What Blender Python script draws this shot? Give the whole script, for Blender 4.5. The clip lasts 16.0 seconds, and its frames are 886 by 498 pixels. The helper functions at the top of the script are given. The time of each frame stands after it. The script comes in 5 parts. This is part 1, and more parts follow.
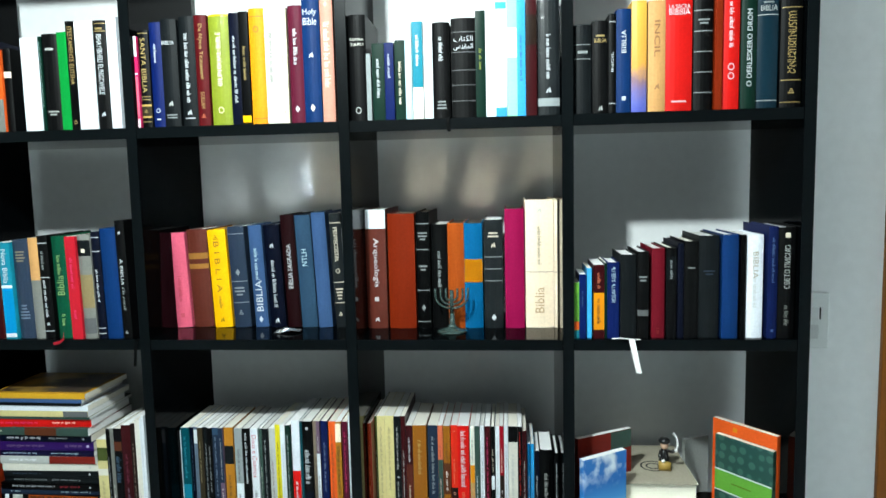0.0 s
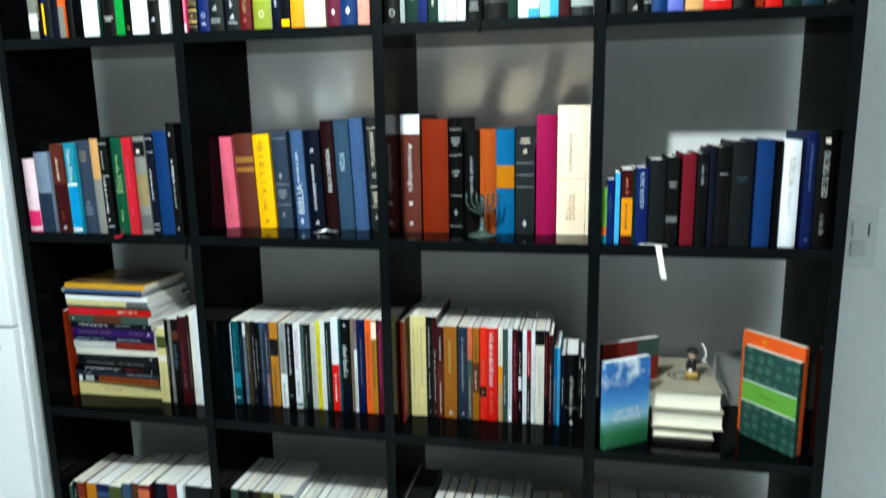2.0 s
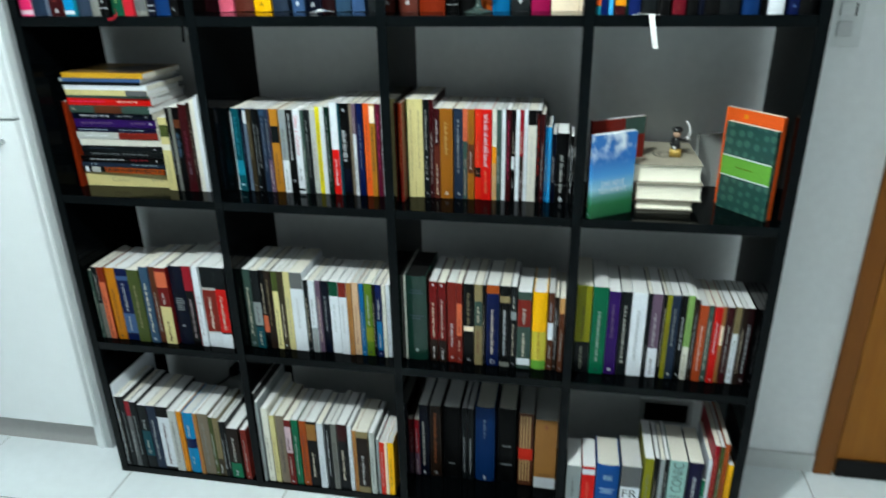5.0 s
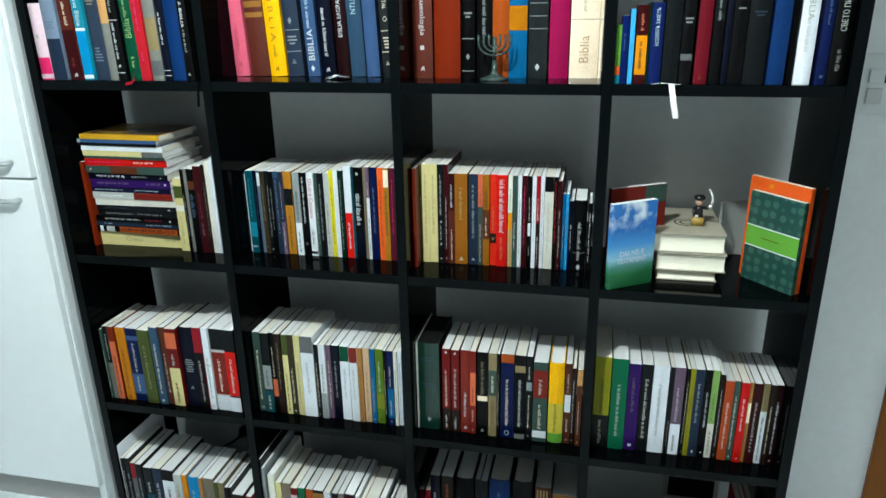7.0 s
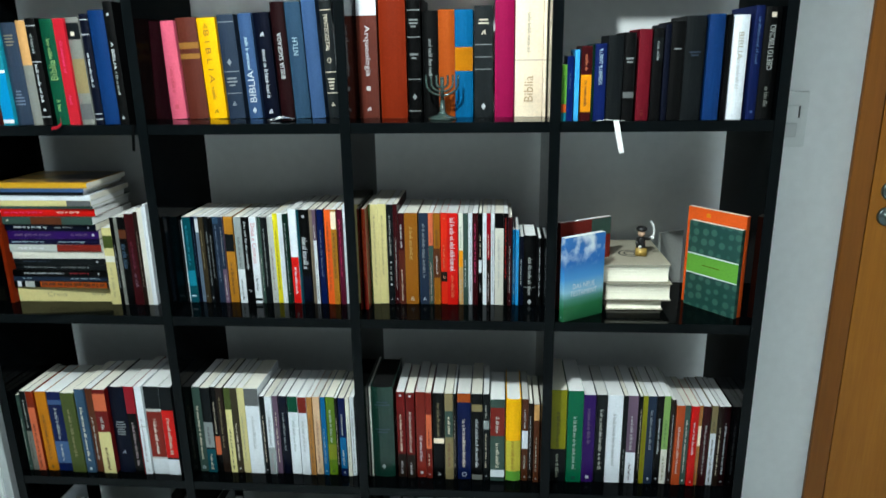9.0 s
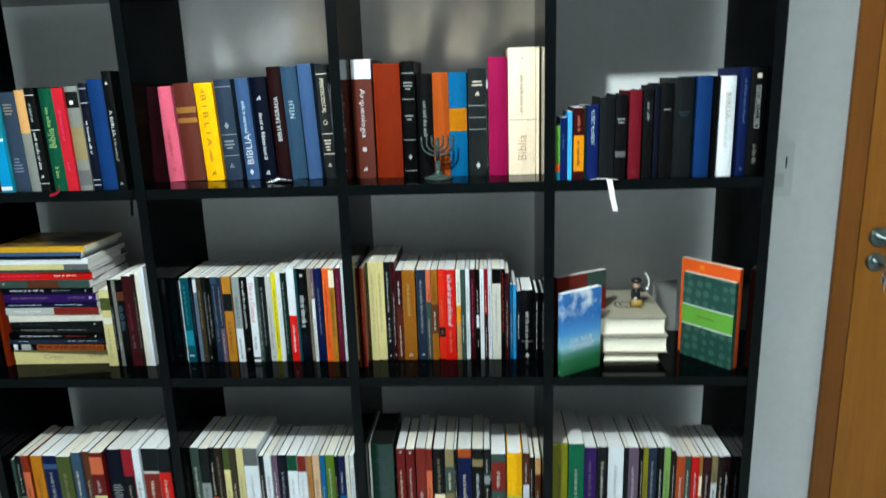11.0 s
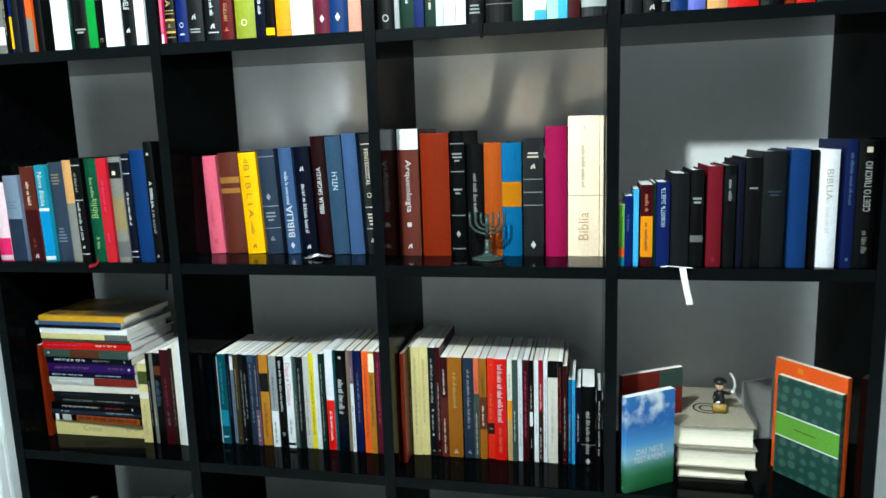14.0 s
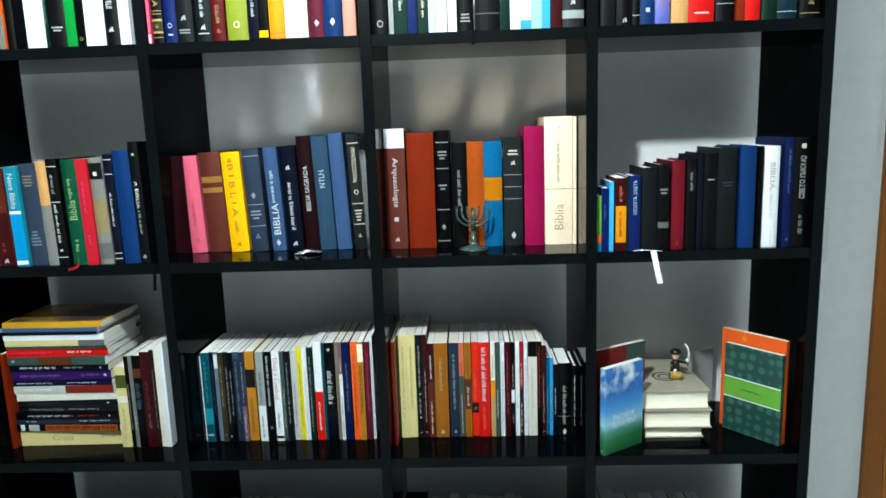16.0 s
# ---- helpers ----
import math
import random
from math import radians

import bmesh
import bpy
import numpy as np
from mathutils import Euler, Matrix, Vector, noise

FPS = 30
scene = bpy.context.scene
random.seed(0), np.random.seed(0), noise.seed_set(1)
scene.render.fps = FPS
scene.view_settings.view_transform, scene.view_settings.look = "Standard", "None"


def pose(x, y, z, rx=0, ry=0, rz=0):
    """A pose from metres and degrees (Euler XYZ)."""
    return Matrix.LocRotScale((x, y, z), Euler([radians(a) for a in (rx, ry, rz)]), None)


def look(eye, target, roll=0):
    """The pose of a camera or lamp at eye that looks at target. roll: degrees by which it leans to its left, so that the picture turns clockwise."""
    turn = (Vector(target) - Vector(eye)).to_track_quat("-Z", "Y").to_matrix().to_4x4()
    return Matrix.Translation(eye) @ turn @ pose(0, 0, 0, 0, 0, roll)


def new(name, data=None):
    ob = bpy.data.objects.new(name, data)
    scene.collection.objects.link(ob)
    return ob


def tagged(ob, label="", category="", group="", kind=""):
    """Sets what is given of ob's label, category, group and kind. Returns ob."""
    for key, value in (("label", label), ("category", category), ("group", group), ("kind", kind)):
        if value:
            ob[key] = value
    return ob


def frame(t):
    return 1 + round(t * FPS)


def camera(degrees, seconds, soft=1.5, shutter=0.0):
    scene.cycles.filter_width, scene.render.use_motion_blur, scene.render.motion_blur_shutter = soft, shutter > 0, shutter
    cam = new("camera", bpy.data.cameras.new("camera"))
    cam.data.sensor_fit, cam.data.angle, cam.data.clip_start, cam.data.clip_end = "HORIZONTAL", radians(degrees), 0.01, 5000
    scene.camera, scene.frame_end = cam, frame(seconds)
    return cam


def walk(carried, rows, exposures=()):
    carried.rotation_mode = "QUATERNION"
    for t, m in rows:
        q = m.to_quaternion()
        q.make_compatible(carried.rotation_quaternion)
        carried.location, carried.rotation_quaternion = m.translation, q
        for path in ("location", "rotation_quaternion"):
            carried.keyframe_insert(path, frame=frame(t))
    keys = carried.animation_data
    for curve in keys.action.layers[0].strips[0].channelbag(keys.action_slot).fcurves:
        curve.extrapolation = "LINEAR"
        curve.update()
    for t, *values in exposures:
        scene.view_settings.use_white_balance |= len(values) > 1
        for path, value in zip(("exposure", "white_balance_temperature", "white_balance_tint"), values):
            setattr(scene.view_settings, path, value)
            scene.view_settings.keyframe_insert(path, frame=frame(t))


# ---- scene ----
cam = camera(65.3, 16.0, shutter=0.7)
PATH = [
    (0, (-0.043, 0.027, 1.645), (-0.237, 2.007, 1.444), -1.3),
    (0.5, (-0.047, 0.027, 1.644), (-0.236, 2.004, 1.41), -1.7),
    (1, (-0.017, 0.028, 1.643), (-0.263, 1.998, 1.397), -2.3),
    (1.5, (0.012, 0.02, 1.627), (-0.302, 1.979, 1.373), -1.3),
    (2, (0.048, -0.002, 1.579), (-0.352, 1.922, 1.203), -0.9),
    (2.5, (0.052, -0.031, 1.542), (-0.298, 1.879, 1.059), -0.5),
    (3, (0.014, -0.09, 1.513), (-0.227, 1.797, 0.898), -0.7),
    (3.5, (-0.01, -0.138, 1.496), (-0.209, 1.706, 0.75), -2.0),
    (4, (-0.013, -0.168, 1.456), (-0.245, 1.641, 0.635), -1.7),
    (4.5, (0.012, -0.152, 1.426), (-0.239, 1.645, 0.585), -0.3),
    (5, (0.037, -0.118, 1.442), (-0.299, 1.692, 0.661), -1.0),
    (5.2, (0.051, -0.11, 1.442), (-0.341, 1.703, 0.693), -1.0),
    (7.5, (0.049, -0.048, 1.485), (-0.362, 1.8, 0.839), -0.9),
    (8, (-0.003, -0.053, 1.479), (-0.266, 1.831, 0.862), -0.7),
    (8.5, (-0.026, -0.073, 1.487), (-0.233, 1.819, 0.874), -0.7),
    (8.7, (-0.034, -0.056, 1.463), (-0.21, 1.851, 0.887), -0.4),
    (10.8, (-0.078, -0.076, 1.536), (-0.189, 1.858, 1.039), -2.4),
    (11, (-0.062, -0.054, 1.536), (-0.19, 1.884, 1.061), -1.8),
    (11.5, (-0.024, 0.015, 1.544), (-0.224, 1.969, 1.169), -1.0),
    (12, (0.013, 0.087, 1.554), (-0.223, 2.041, 1.198), -0.6),
    (12.5, (0.033, 0.118, 1.567), (-0.311, 2.054, 1.2), -1.7),
    (13, (0.033, 0.137, 1.561), (-0.363, 2.067, 1.217), -2.2),
    (13.5, (0.033, 0.142, 1.561), (-0.394, 2.068, 1.232), -2.3),
    (14, (0.026, 0.12, 1.574), (-0.384, 2.049, 1.243), -1.8),
    (14.5, (-0.029, 0.09, 1.575), (-0.275, 2.044, 1.225), -1.7),
    (15, (-0.101, 0.04, 1.59), (-0.285, 2.005, 1.262), -3.6),
    (15.5, (-0.151, 0.011, 1.585), (-0.233, 1.976, 1.222), -2.7),
    (16, (-0.169, 0.003, 1.58), (-0.254, 1.972, 1.238), -1.9),
]
walk(cam, [(t, look(eye, target, roll)) for t, eye, target, roll in PATH],
     exposures=[(0.0, -0.17), (5.2, -0.20), (8.0, -0.21), (11.0, -0.20), (16.0, -0.18)])

# ---- light ----
world = bpy.data.worlds.new("world")
scene.world = world
world.use_nodes = True
world.node_tree.nodes["Background"].inputs[0].default_value = (0.6, 0.75, 0.9, 1)
world.node_tree.nodes["Background"].inputs[1].default_value = 0.02
LAMP = (-0.444, 0.30, 2.426)
bulb = bpy.data.lights.new("lamp_light", "POINT")
bulb.energy, bulb.color, bulb.shadow_soft_size = 151.0, (0.868, 0.99, 0.975), 0.035
new("lamp_light", bulb).matrix_world = pose(*LAMP)

# sharp light off the gilded page edges
scene.cycles.blur_glossy, scene.cycles.sample_clamp_indirect = 0.0, 400.0

# ---- materials ----
PALETTE = dict(
    white="dfe3e8", ivory="dfddd4", beige="d9cfbd", cream="f8e9d4", maize="cfa93f", lemon="d9cf3a", creamy="d8cf9f", ice="c3dbe6", grey="a3a9aa", grey2="77797a", stone="8a8b86", stonel="c3c6c3",
    taupe="8f8476", khaki="978b6c", greygreen="51665f", greyblue="7c8a9c", mauve="7d6a7c", slate="37465a", steel="48637a", denim="546f93", charcoal="23292c", black="0d0f11",
    navy="0f1a32", indigo="1e1a45", royal="12306c", royal2="112a5e", blue="144677", carmine="7d1f33", parchment="b3aea0", azure="0a76a0", azure2="0596c0", blue3="1c64a0", sky="57b1de", cyan="2c93a5", cyan2="3fa6d6", teal="14606a",
    dkgreen="123f34", green="1a9a50", green2="0e6049", emerald="0d7f5f", lime="8f9a35", limegreen="7cb257", limelt="98b877", mint="a5dcbc", mint2="a3c2bd", olive="5f6a3d", olive2="6d8a2c", olive3="99992a",
    yellow="f2c21c", yellow2="cdc25c", amber="dd9d28", amber2="c58a1d", gold="b9a06a", bronze="a8814c", ochre="b98a3b", ochre2="a8762f", orange="e0743a", tangerine="b0622a", tangerine2="b65f36",
    tan="cfa878", tan2="b78c58", peach="d9bca0", salmon="d6805f", rust="8f3c1c", brown="6e4630", umber="3a2c24", umber2="4f4737", brownred="6f3b30", redbrown="8c3a30",
    red="cf2a24", redor="d3422a", redc="a51f36", redtext="c01824", crimson="a12c3c", dkred="6d1c24", dkred2="7d2323", maroon="4f1c22", wine="331419", plum="702a44", magenta="a82462",
    sunset="a86a3a", deepteal="203f4c", coral="cf9f90", rose="c23646", pink="d8407a", pink2="d9768c", pinkw="d9c3cb", purple="46236f", violet="4a4f9c",
)


def linear(h, deep=1.0):
    v = [int(h[i:i + 2], 16) / 255 for i in (0, 2, 4)]
    return [(c / 12.92 if c < 0.04045 else ((c + 0.055) / 1.055) ** 2.4) ** deep for c in v]


MATS = {}


def material(name, rgb, rough=0.5, metal=0.0, vary=0.12, scale=40.0, bump=0.05, coat=0.0, rand=0.0, spec=0.5):
    """A principled surface with a fine grain, a wide stain and a slight relief."""
    if name in MATS:
        return MATS[name]
    m = bpy.data.materials.new(name)
    m.use_nodes = True
    n, l = m.node_tree.nodes, m.node_tree.links
    p = n["Principled BSDF"]
    p.inputs["Roughness"].default_value, p.inputs["Metallic"].default_value = rough, metal
    p.inputs["Coat Weight"].default_value = coat
    p.inputs["Specular IOR Level"].default_value = spec
    p.inputs["Coat Roughness"].default_value = 0.15
    co = n.new("ShaderNodeTexCoord")
    fine, wide = n.new("ShaderNodeTexNoise"), n.new("ShaderNodeTexNoise")
    fine.inputs["Scale"].default_value, fine.inputs["Detail"].default_value = scale * 8, 4
    wide.inputs["Scale"].default_value, wide.inputs["Detail"].default_value = scale * 0.4, 3
    add = n.new("ShaderNodeMath")
    l.new(co.outputs["Object"], fine.inputs["Vector"]), l.new(co.outputs["Object"], wide.inputs["Vector"])
    l.new(fine.outputs["Fac"], add.inputs[0]), l.new(wide.outputs["Fac"], add.inputs[1])
    ramp = n.new("ShaderNodeMapRange")
    ramp.inputs["From Min"].default_value, ramp.inputs["From Max"].default_value = 0.6, 1.4
    ramp.inputs["To Min"].default_value, ramp.inputs["To Max"].default_value = 1 - vary, 1 + vary
    l.new(add.outputs[0], ramp.inputs["Value"])
    val = ramp.outputs["Result"]
    if rand:
        info, mr, mul = n.new("ShaderNodeObjectInfo"), n.new("ShaderNodeMapRange"), n.new("ShaderNodeMath")
        mr.inputs["To Min"].default_value, mr.inputs["To Max"].default_value = 1 - rand, 1 + rand
        mul.operation = "MULTIPLY"
        l.new(info.outputs["Random"], mr.inputs["Value"]), l.new(mr.outputs["Result"], mul.inputs[0]), l.new(val, mul.inputs[1])
        val = mul.outputs[0]
    mix = n.new("ShaderNodeVectorMath")
    mix.operation = "SCALE"
    mix.inputs[0].default_value = rgb[:3]
    l.new(val, mix.inputs["Scale"]), l.new(mix.outputs[0], p.inputs["Base Color"])
    if bump:
        b = n.new("ShaderNodeBump")
        b.inputs["Strength"].default_value, b.inputs["Distance"].default_value = bump, 0.001
        l.new(fine.outputs["Fac"], b.inputs["Height"]), l.new(b.outputs["Normal"], p.inputs["Normal"])
    MATS[name] = m
    return m


def cover_mat(c, kind="p"):
    rough, coat = {"p": (0.34, 0.04), "h": (0.5, 0.0), "g": (0.42, 0.0), "s": (0.42, 0.0), "m": (0.42, 0.0), "d": (0.42, 0.0), "w": (0.45, 0.0), "ink": (0.45, 0.0)}[kind]
    return material("cover_%s_%s" % (c, kind), linear(PALETTE[c], 1.36), rough, 0.0, 0.13 if kind != "ink" else 0.05, 25, 0.12 if kind in "hgsmdw" else 0.04, coat, 0.08 if kind != "ink" else 0, 0.12)


def wrapped_mat(c):
    """A cover under loose clear film: a glossy, wrinkled coat."""
    name = "cover_%s_w_film" % c
    if name in MATS:
        return MATS[name]
    m = material(name, linear(PALETTE[c], 1.25), 0.45, 0, 0.14, 25, 0.0, 0.7, 0.08, 0.2)
    n, l = m.node_tree.nodes, m.node_tree.links
    p = n["Principled BSDF"]
    p.inputs["Coat Roughness"].default_value = 0.1
    co, t, bp = n.new("ShaderNodeTexCoord"), n.new("ShaderNodeTexNoise"), n.new("ShaderNodeBump")
    t.inputs["Scale"].default_value, t.inputs["Detail"].default_value, t.inputs["Distortion"].default_value = 20, 3, 2.0
    bp.inputs["Strength"].default_value, bp.inputs["Distance"].default_value = 0.5, 0.004
    l.new(co.outputs["Object"], t.inputs["Vector"]), l.new(t.outputs["Fac"], bp.inputs["Height"]), l.new(bp.outputs["Normal"], p.inputs["Coat Normal"])
    return m


def ink_mat(ink, base, k=0.42):
    """Print that is worn into the colour of its cover."""
    a, c = linear(PALETTE[ink], 1.1), linear(PALETTE[base], 1.25)
    return material("ink_%s_on_%s_%d" % (ink, base, k * 100), [x * (1 - k) + y * k for x, y in zip(a, c)], 0.5, 0, 0.12, 60, 0.0, 0.0, 0.0, 0.3)


def page_mat(name, rgb, rough=0.8, metal=0.0):
    """Leaves of a closed book: thin lines along the block and a slightly uneven tone from book to book."""
    if name in MATS:
        return MATS[name]
    m = material(name, rgb, rough, metal, 0.06, 30, 0.0, 0.0, 0.1)
    n, l = m.node_tree.nodes, m.node_tree.links
    co, mp, noise_t = n.new("ShaderNodeTexCoord"), n.new("ShaderNodeMapping"), n.new("ShaderNodeTexNoise")
    mp.inputs["Scale"].default_value = (1.0, 0.004, 0.004)
    noise_t.inputs["Scale"].default_value, noise_t.inputs["Detail"].default_value = 1600, 2
    b = n.new("ShaderNodeBump")
    b.inputs["Strength"].default_value, b.inputs["Distance"].default_value = 0.5 if metal == 0 else 0.0, 0.0006
    l.new(co.outputs["Object"], mp.inputs["Vector"]), l.new(mp.outputs[0], noise_t.inputs["Vector"])
    l.new(noise_t.outputs["Fac"], b.inputs["Height"]), l.new(b.outputs["Normal"], n["Principled BSDF"].inputs["Normal"])
    return m


PAGES = [page_mat("pages_white", (0.74, 0.745, 0.745)), page_mat("pages_cream", (0.71, 0.68, 0.60)), page_mat("pages_grey", (0.62, 0.62, 0.60))]
GOLD_EDGE = page_mat("gilt_gold", (0.40, 0.31, 0.23), 0.27, 1.0)
SILVER_EDGE = page_mat("gilt_silver", (0.62, 0.62, 0.62), 0.42, 1.0)
BRIGHT_EDGE = page_mat("gilt_bright", (0.80, 0.80, 0.82), 0.17, 1.0)
DULL_EDGE = page_mat("gilt_dull", (0.46, 0.37, 0.28), 0.40, 1.0)
BLACK_WOOD = material("black_laminate", (0.0008, 0.0012, 0.0015), 0.075, 0, 0.3, 6, 0.03, 0.0, 0.0, 0.045)
SIDE_WOOD = material("black_laminate_upright", (0.0008, 0.0012, 0.0015), 0.075, 0, 0.3, 6, 0.03, 0.0, 0.0, 0.022)
EDGE_BAND = material("black_edge_band", (0.0018, 0.0030, 0.0036), 0.3, 0, 0.3, 12, 0.05, 0.0, 0.0, 0.10)
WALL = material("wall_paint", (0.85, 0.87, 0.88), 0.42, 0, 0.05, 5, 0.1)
# dark grey for the unseen walls, weakens bounced light and reflections
UNSEEN_WALL = material("unseen_wall_dark", (0.27, 0.285, 0.29), 0.6, 0, 0.06, 5, 0.1)
# grey for the unseen ceiling, keeps fill light in the shadows low
CEIL = material("unseen_ceiling_grey", (0.5, 0.51, 0.51), 0.8, 0, 0.04, 5, 0.05)
TILE = material("floor_tile", (0.74, 0.80, 0.83), 0.16, 0, 0.04, 4, 0.01, 0.2, 0.02)
GROUT = material("grout", (0.34, 0.35, 0.35), 0.9, 0, 0.15, 20, 0.2)
SKIRT = material("skirting_tile", (0.62, 0.64, 0.64), 0.3, 0, 0.04, 8, 0.02)
WHITE_LACQUER = material("white_lacquer", (0.86, 0.905, 0.92), 0.3, 0, 0.02, 3, 0.01, 0.2)
ALU = material("grey_edge_strip", (0.45, 0.48, 0.49), 0.35, 0.3, 0.06, 20, 0.03)
CHROME = material("chrome", (0.55, 0.57, 0.58), 0.18, 1.0, 0.05, 30, 0.0)
DARK_METAL = material("dark_metal", (0.10, 0.13, 0.13), 0.3, 0.8, 0.1, 30, 0.02)
RUBBER = material("black_rubber", (0.006, 0.006, 0.006), 0.7, 0, 0.2, 40, 0.1, 0.0, 0.0, 0.15)
PLASTIC = material("white_plastic", (0.76, 0.79, 0.79), 0.35, 0, 0.03, 20, 0.0)
BLACK_RIBBON = material("black_ribbon", (0.0015, 0.0016, 0.0018), 0.6, 0, 0.2, 60, 0.1, 0.0, 0.0, 0.04)
RIBBON = material("white_ribbon", (0.82, 0.82, 0.80), 0.6, 0, 0.05, 60, 0.1)


def wood_mat(name, a, b, along="z"):
    m = bpy.data.materials.new(name)
    m.use_nodes = True
    n, l = m.node_tree.nodes, m.node_tree.links
    p = n["Principled BSDF"]
    p.inputs["Roughness"].default_value, p.inputs["Specular IOR Level"].default_value = 0.38, 0.2
    co, mp, t1, t2 = n.new("ShaderNodeTexCoord"), n.new("ShaderNodeMapping"), n.new("ShaderNodeTexNoise"), n.new("ShaderNodeTexNoise")
    mp.inputs["Scale"].default_value = (14, 14, 0.9)
    t1.inputs["Scale"].default_value, t1.inputs["Detail"].default_value, t1.inputs["Distortion"].default_value = 1.6, 5, 0.6
    t2.inputs["Scale"].default_value, t2.inputs["Detail"].default_value = 14, 3
    ramp = n.new("ShaderNodeValToRGB")
    ramp.color_ramp.elements[0].color, ramp.color_ramp.elements[1].color = (*a, 1), (*b, 1)
    ramp.color_ramp.elements[0].position, ramp.color_ramp.elements[1].position = 0.3, 0.7
    mx = n.new("ShaderNodeMath")
    mx.operation = "MULTIPLY_ADD"
    mx.inputs[1].default_value, mx.inputs[2].default_value = 0.35, 0.0
    ad = n.new("ShaderNodeMath")
    l.new(co.outputs["Object"], mp.inputs["Vector"]), l.new(mp.outputs[0], t1.inputs["Vector"]), l.new(mp.outputs[0], t2.inputs["Vector"])
    l.new(t2.outputs["Fac"], mx.inputs[0]), l.new(mx.outputs[0], ad.inputs[0])
    sc = n.new("ShaderNodeMath")
    sc.operation = "MULTIPLY"
    sc.inputs[1].default_value = 0.65
    l.new(t1.outputs["Fac"], sc.inputs[0]), l.new(sc.outputs[0], ad.inputs[1]), l.new(ad.outputs[0], ramp.inputs["Fac"])
    l.new(ramp.outputs["Color"], p.inputs["Base Color"])
    b_ = n.new("ShaderNodeBump")
    b_.inputs["Strength"].default_value, b_.inputs["Distance"].default_value = 0.12, 0.001
    l.new(t2.outputs["Fac"], b_.inputs["Height"]), l.new(b_.outputs["Normal"], p.inputs["Normal"])
    return m


DOOR_WOOD = wood_mat("door_wood", (0.22, 0.075, 0.007), (0.31, 0.118, 0.012))
FRAME_WOOD = wood_mat("frame_wood", (0.145, 0.046, 0.005), (0.21, 0.072, 0.009))


def cover_art(name, lo, hi, scale, power=(0.45, 0.62)):
    """Two printed colours that meet in a cloudy pattern."""
    m = bpy.data.materials.new(name)
    m.use_nodes = True
    n, l = m.node_tree.nodes, m.node_tree.links
    co, t, ramp = n.new("ShaderNodeTexCoord"), n.new("ShaderNodeTexNoise"), n.new("ShaderNodeValToRGB")
    t.inputs["Scale"].default_value, t.inputs["Detail"].default_value = scale, 5
    ramp.color_ramp.elements[0].position, ramp.color_ramp.elements[1].position = power
    ramp.color_ramp.elements[0].color, ramp.color_ramp.elements[1].color = (*lo, 1), (*hi, 1)
    l.new(co.outputs["Object"], t.inputs["Vector"]), l.new(t.outputs["Fac"], ramp.inputs["Fac"])
    l.new(ramp.outputs["Color"], n["Principled BSDF"].inputs["Base Color"])
    n["Principled BSDF"].inputs["Roughness"].default_value = 0.3
    return m


def graded(name, stops, height, warp=0.0, scale=30.0, clouds=None):
    """A printed cover whose colours run from foot to head, with optional cloud print."""
    m = bpy.data.materials.new(name)
    m.use_nodes = True
    n, l = m.node_tree.nodes, m.node_tree.links
    p = n["Principled BSDF"]
    p.inputs["Roughness"].default_value, p.inputs["Specular IOR Level"].default_value = 0.34, 0.3
    co, sep, t = n.new("ShaderNodeTexCoord"), n.new("ShaderNodeSeparateXYZ"), n.new("ShaderNodeTexNoise")
    t.inputs["Scale"].default_value, t.inputs["Detail"].default_value = scale, 5
    l.new(co.outputs["Object"], sep.inputs[0]), l.new(co.outputs["Object"], t.inputs["Vector"])
    mul, add = n.new("ShaderNodeMath"), n.new("ShaderNodeMath")
    mul.operation, add.operation = "DIVIDE", "MULTIPLY_ADD"
    mul.inputs[1].default_value, add.inputs[1].default_value = height, warp
    l.new(sep.outputs["Z"], mul.inputs[0]), l.new(t.outputs["Fac"], add.inputs[0]), l.new(mul.outputs[0], add.inputs[2])
    ramp = n.new("ShaderNodeValToRGB")
    el = ramp.color_ramp.elements
    el[0].position, el[0].color = stops[0][0], (*stops[0][1], 1)
    el[1].position, el[1].color = stops[-1][0], (*stops[-1][1], 1)
    for pos, col in stops[1:-1]:
        el.new(pos).color = (*col, 1)
    l.new(add.outputs[0], ramp.inputs["Fac"])
    out = ramp.outputs["Color"]
    if clouds:
        band, cut, both, mix = n.new("ShaderNodeMapRange"), n.new("ShaderNodeMapRange"), n.new("ShaderNodeMath"), n.new("ShaderNodeMix")
        band.inputs["From Min"].default_value, band.inputs["From Max"].default_value = clouds
        cut.inputs["From Min"].default_value, cut.inputs["From Max"].default_value = 0.47, 0.62
        both.operation, mix.data_type = "MULTIPLY", "RGBA"
        l.new(mul.outputs[0], band.inputs["Value"]), l.new(t.outputs["Fac"], cut.inputs["Value"])
        l.new(band.outputs[0], both.inputs[0]), l.new(cut.outputs[0], both.inputs[1])
        mix.inputs[7].default_value = (0.66, 0.74, 0.80, 1)
        l.new(both.outputs[0], mix.inputs[0]), l.new(out, mix.inputs[6])
        out = mix.outputs[2]
    l.new(out, p.inputs["Base Color"])
    return m


ARTS = dict(sunset=graded("sunset_print", [(0.0, (0.04, 0.06, 0.38)), (0.22, (0.10, 0.12, 0.42)), (0.42, (0.22, 0.13, 0.17)), (0.55, (0.62, 0.30, 0.05)), (1.0, (0.66, 0.36, 0.05))], 0.205, 0.25, 40))

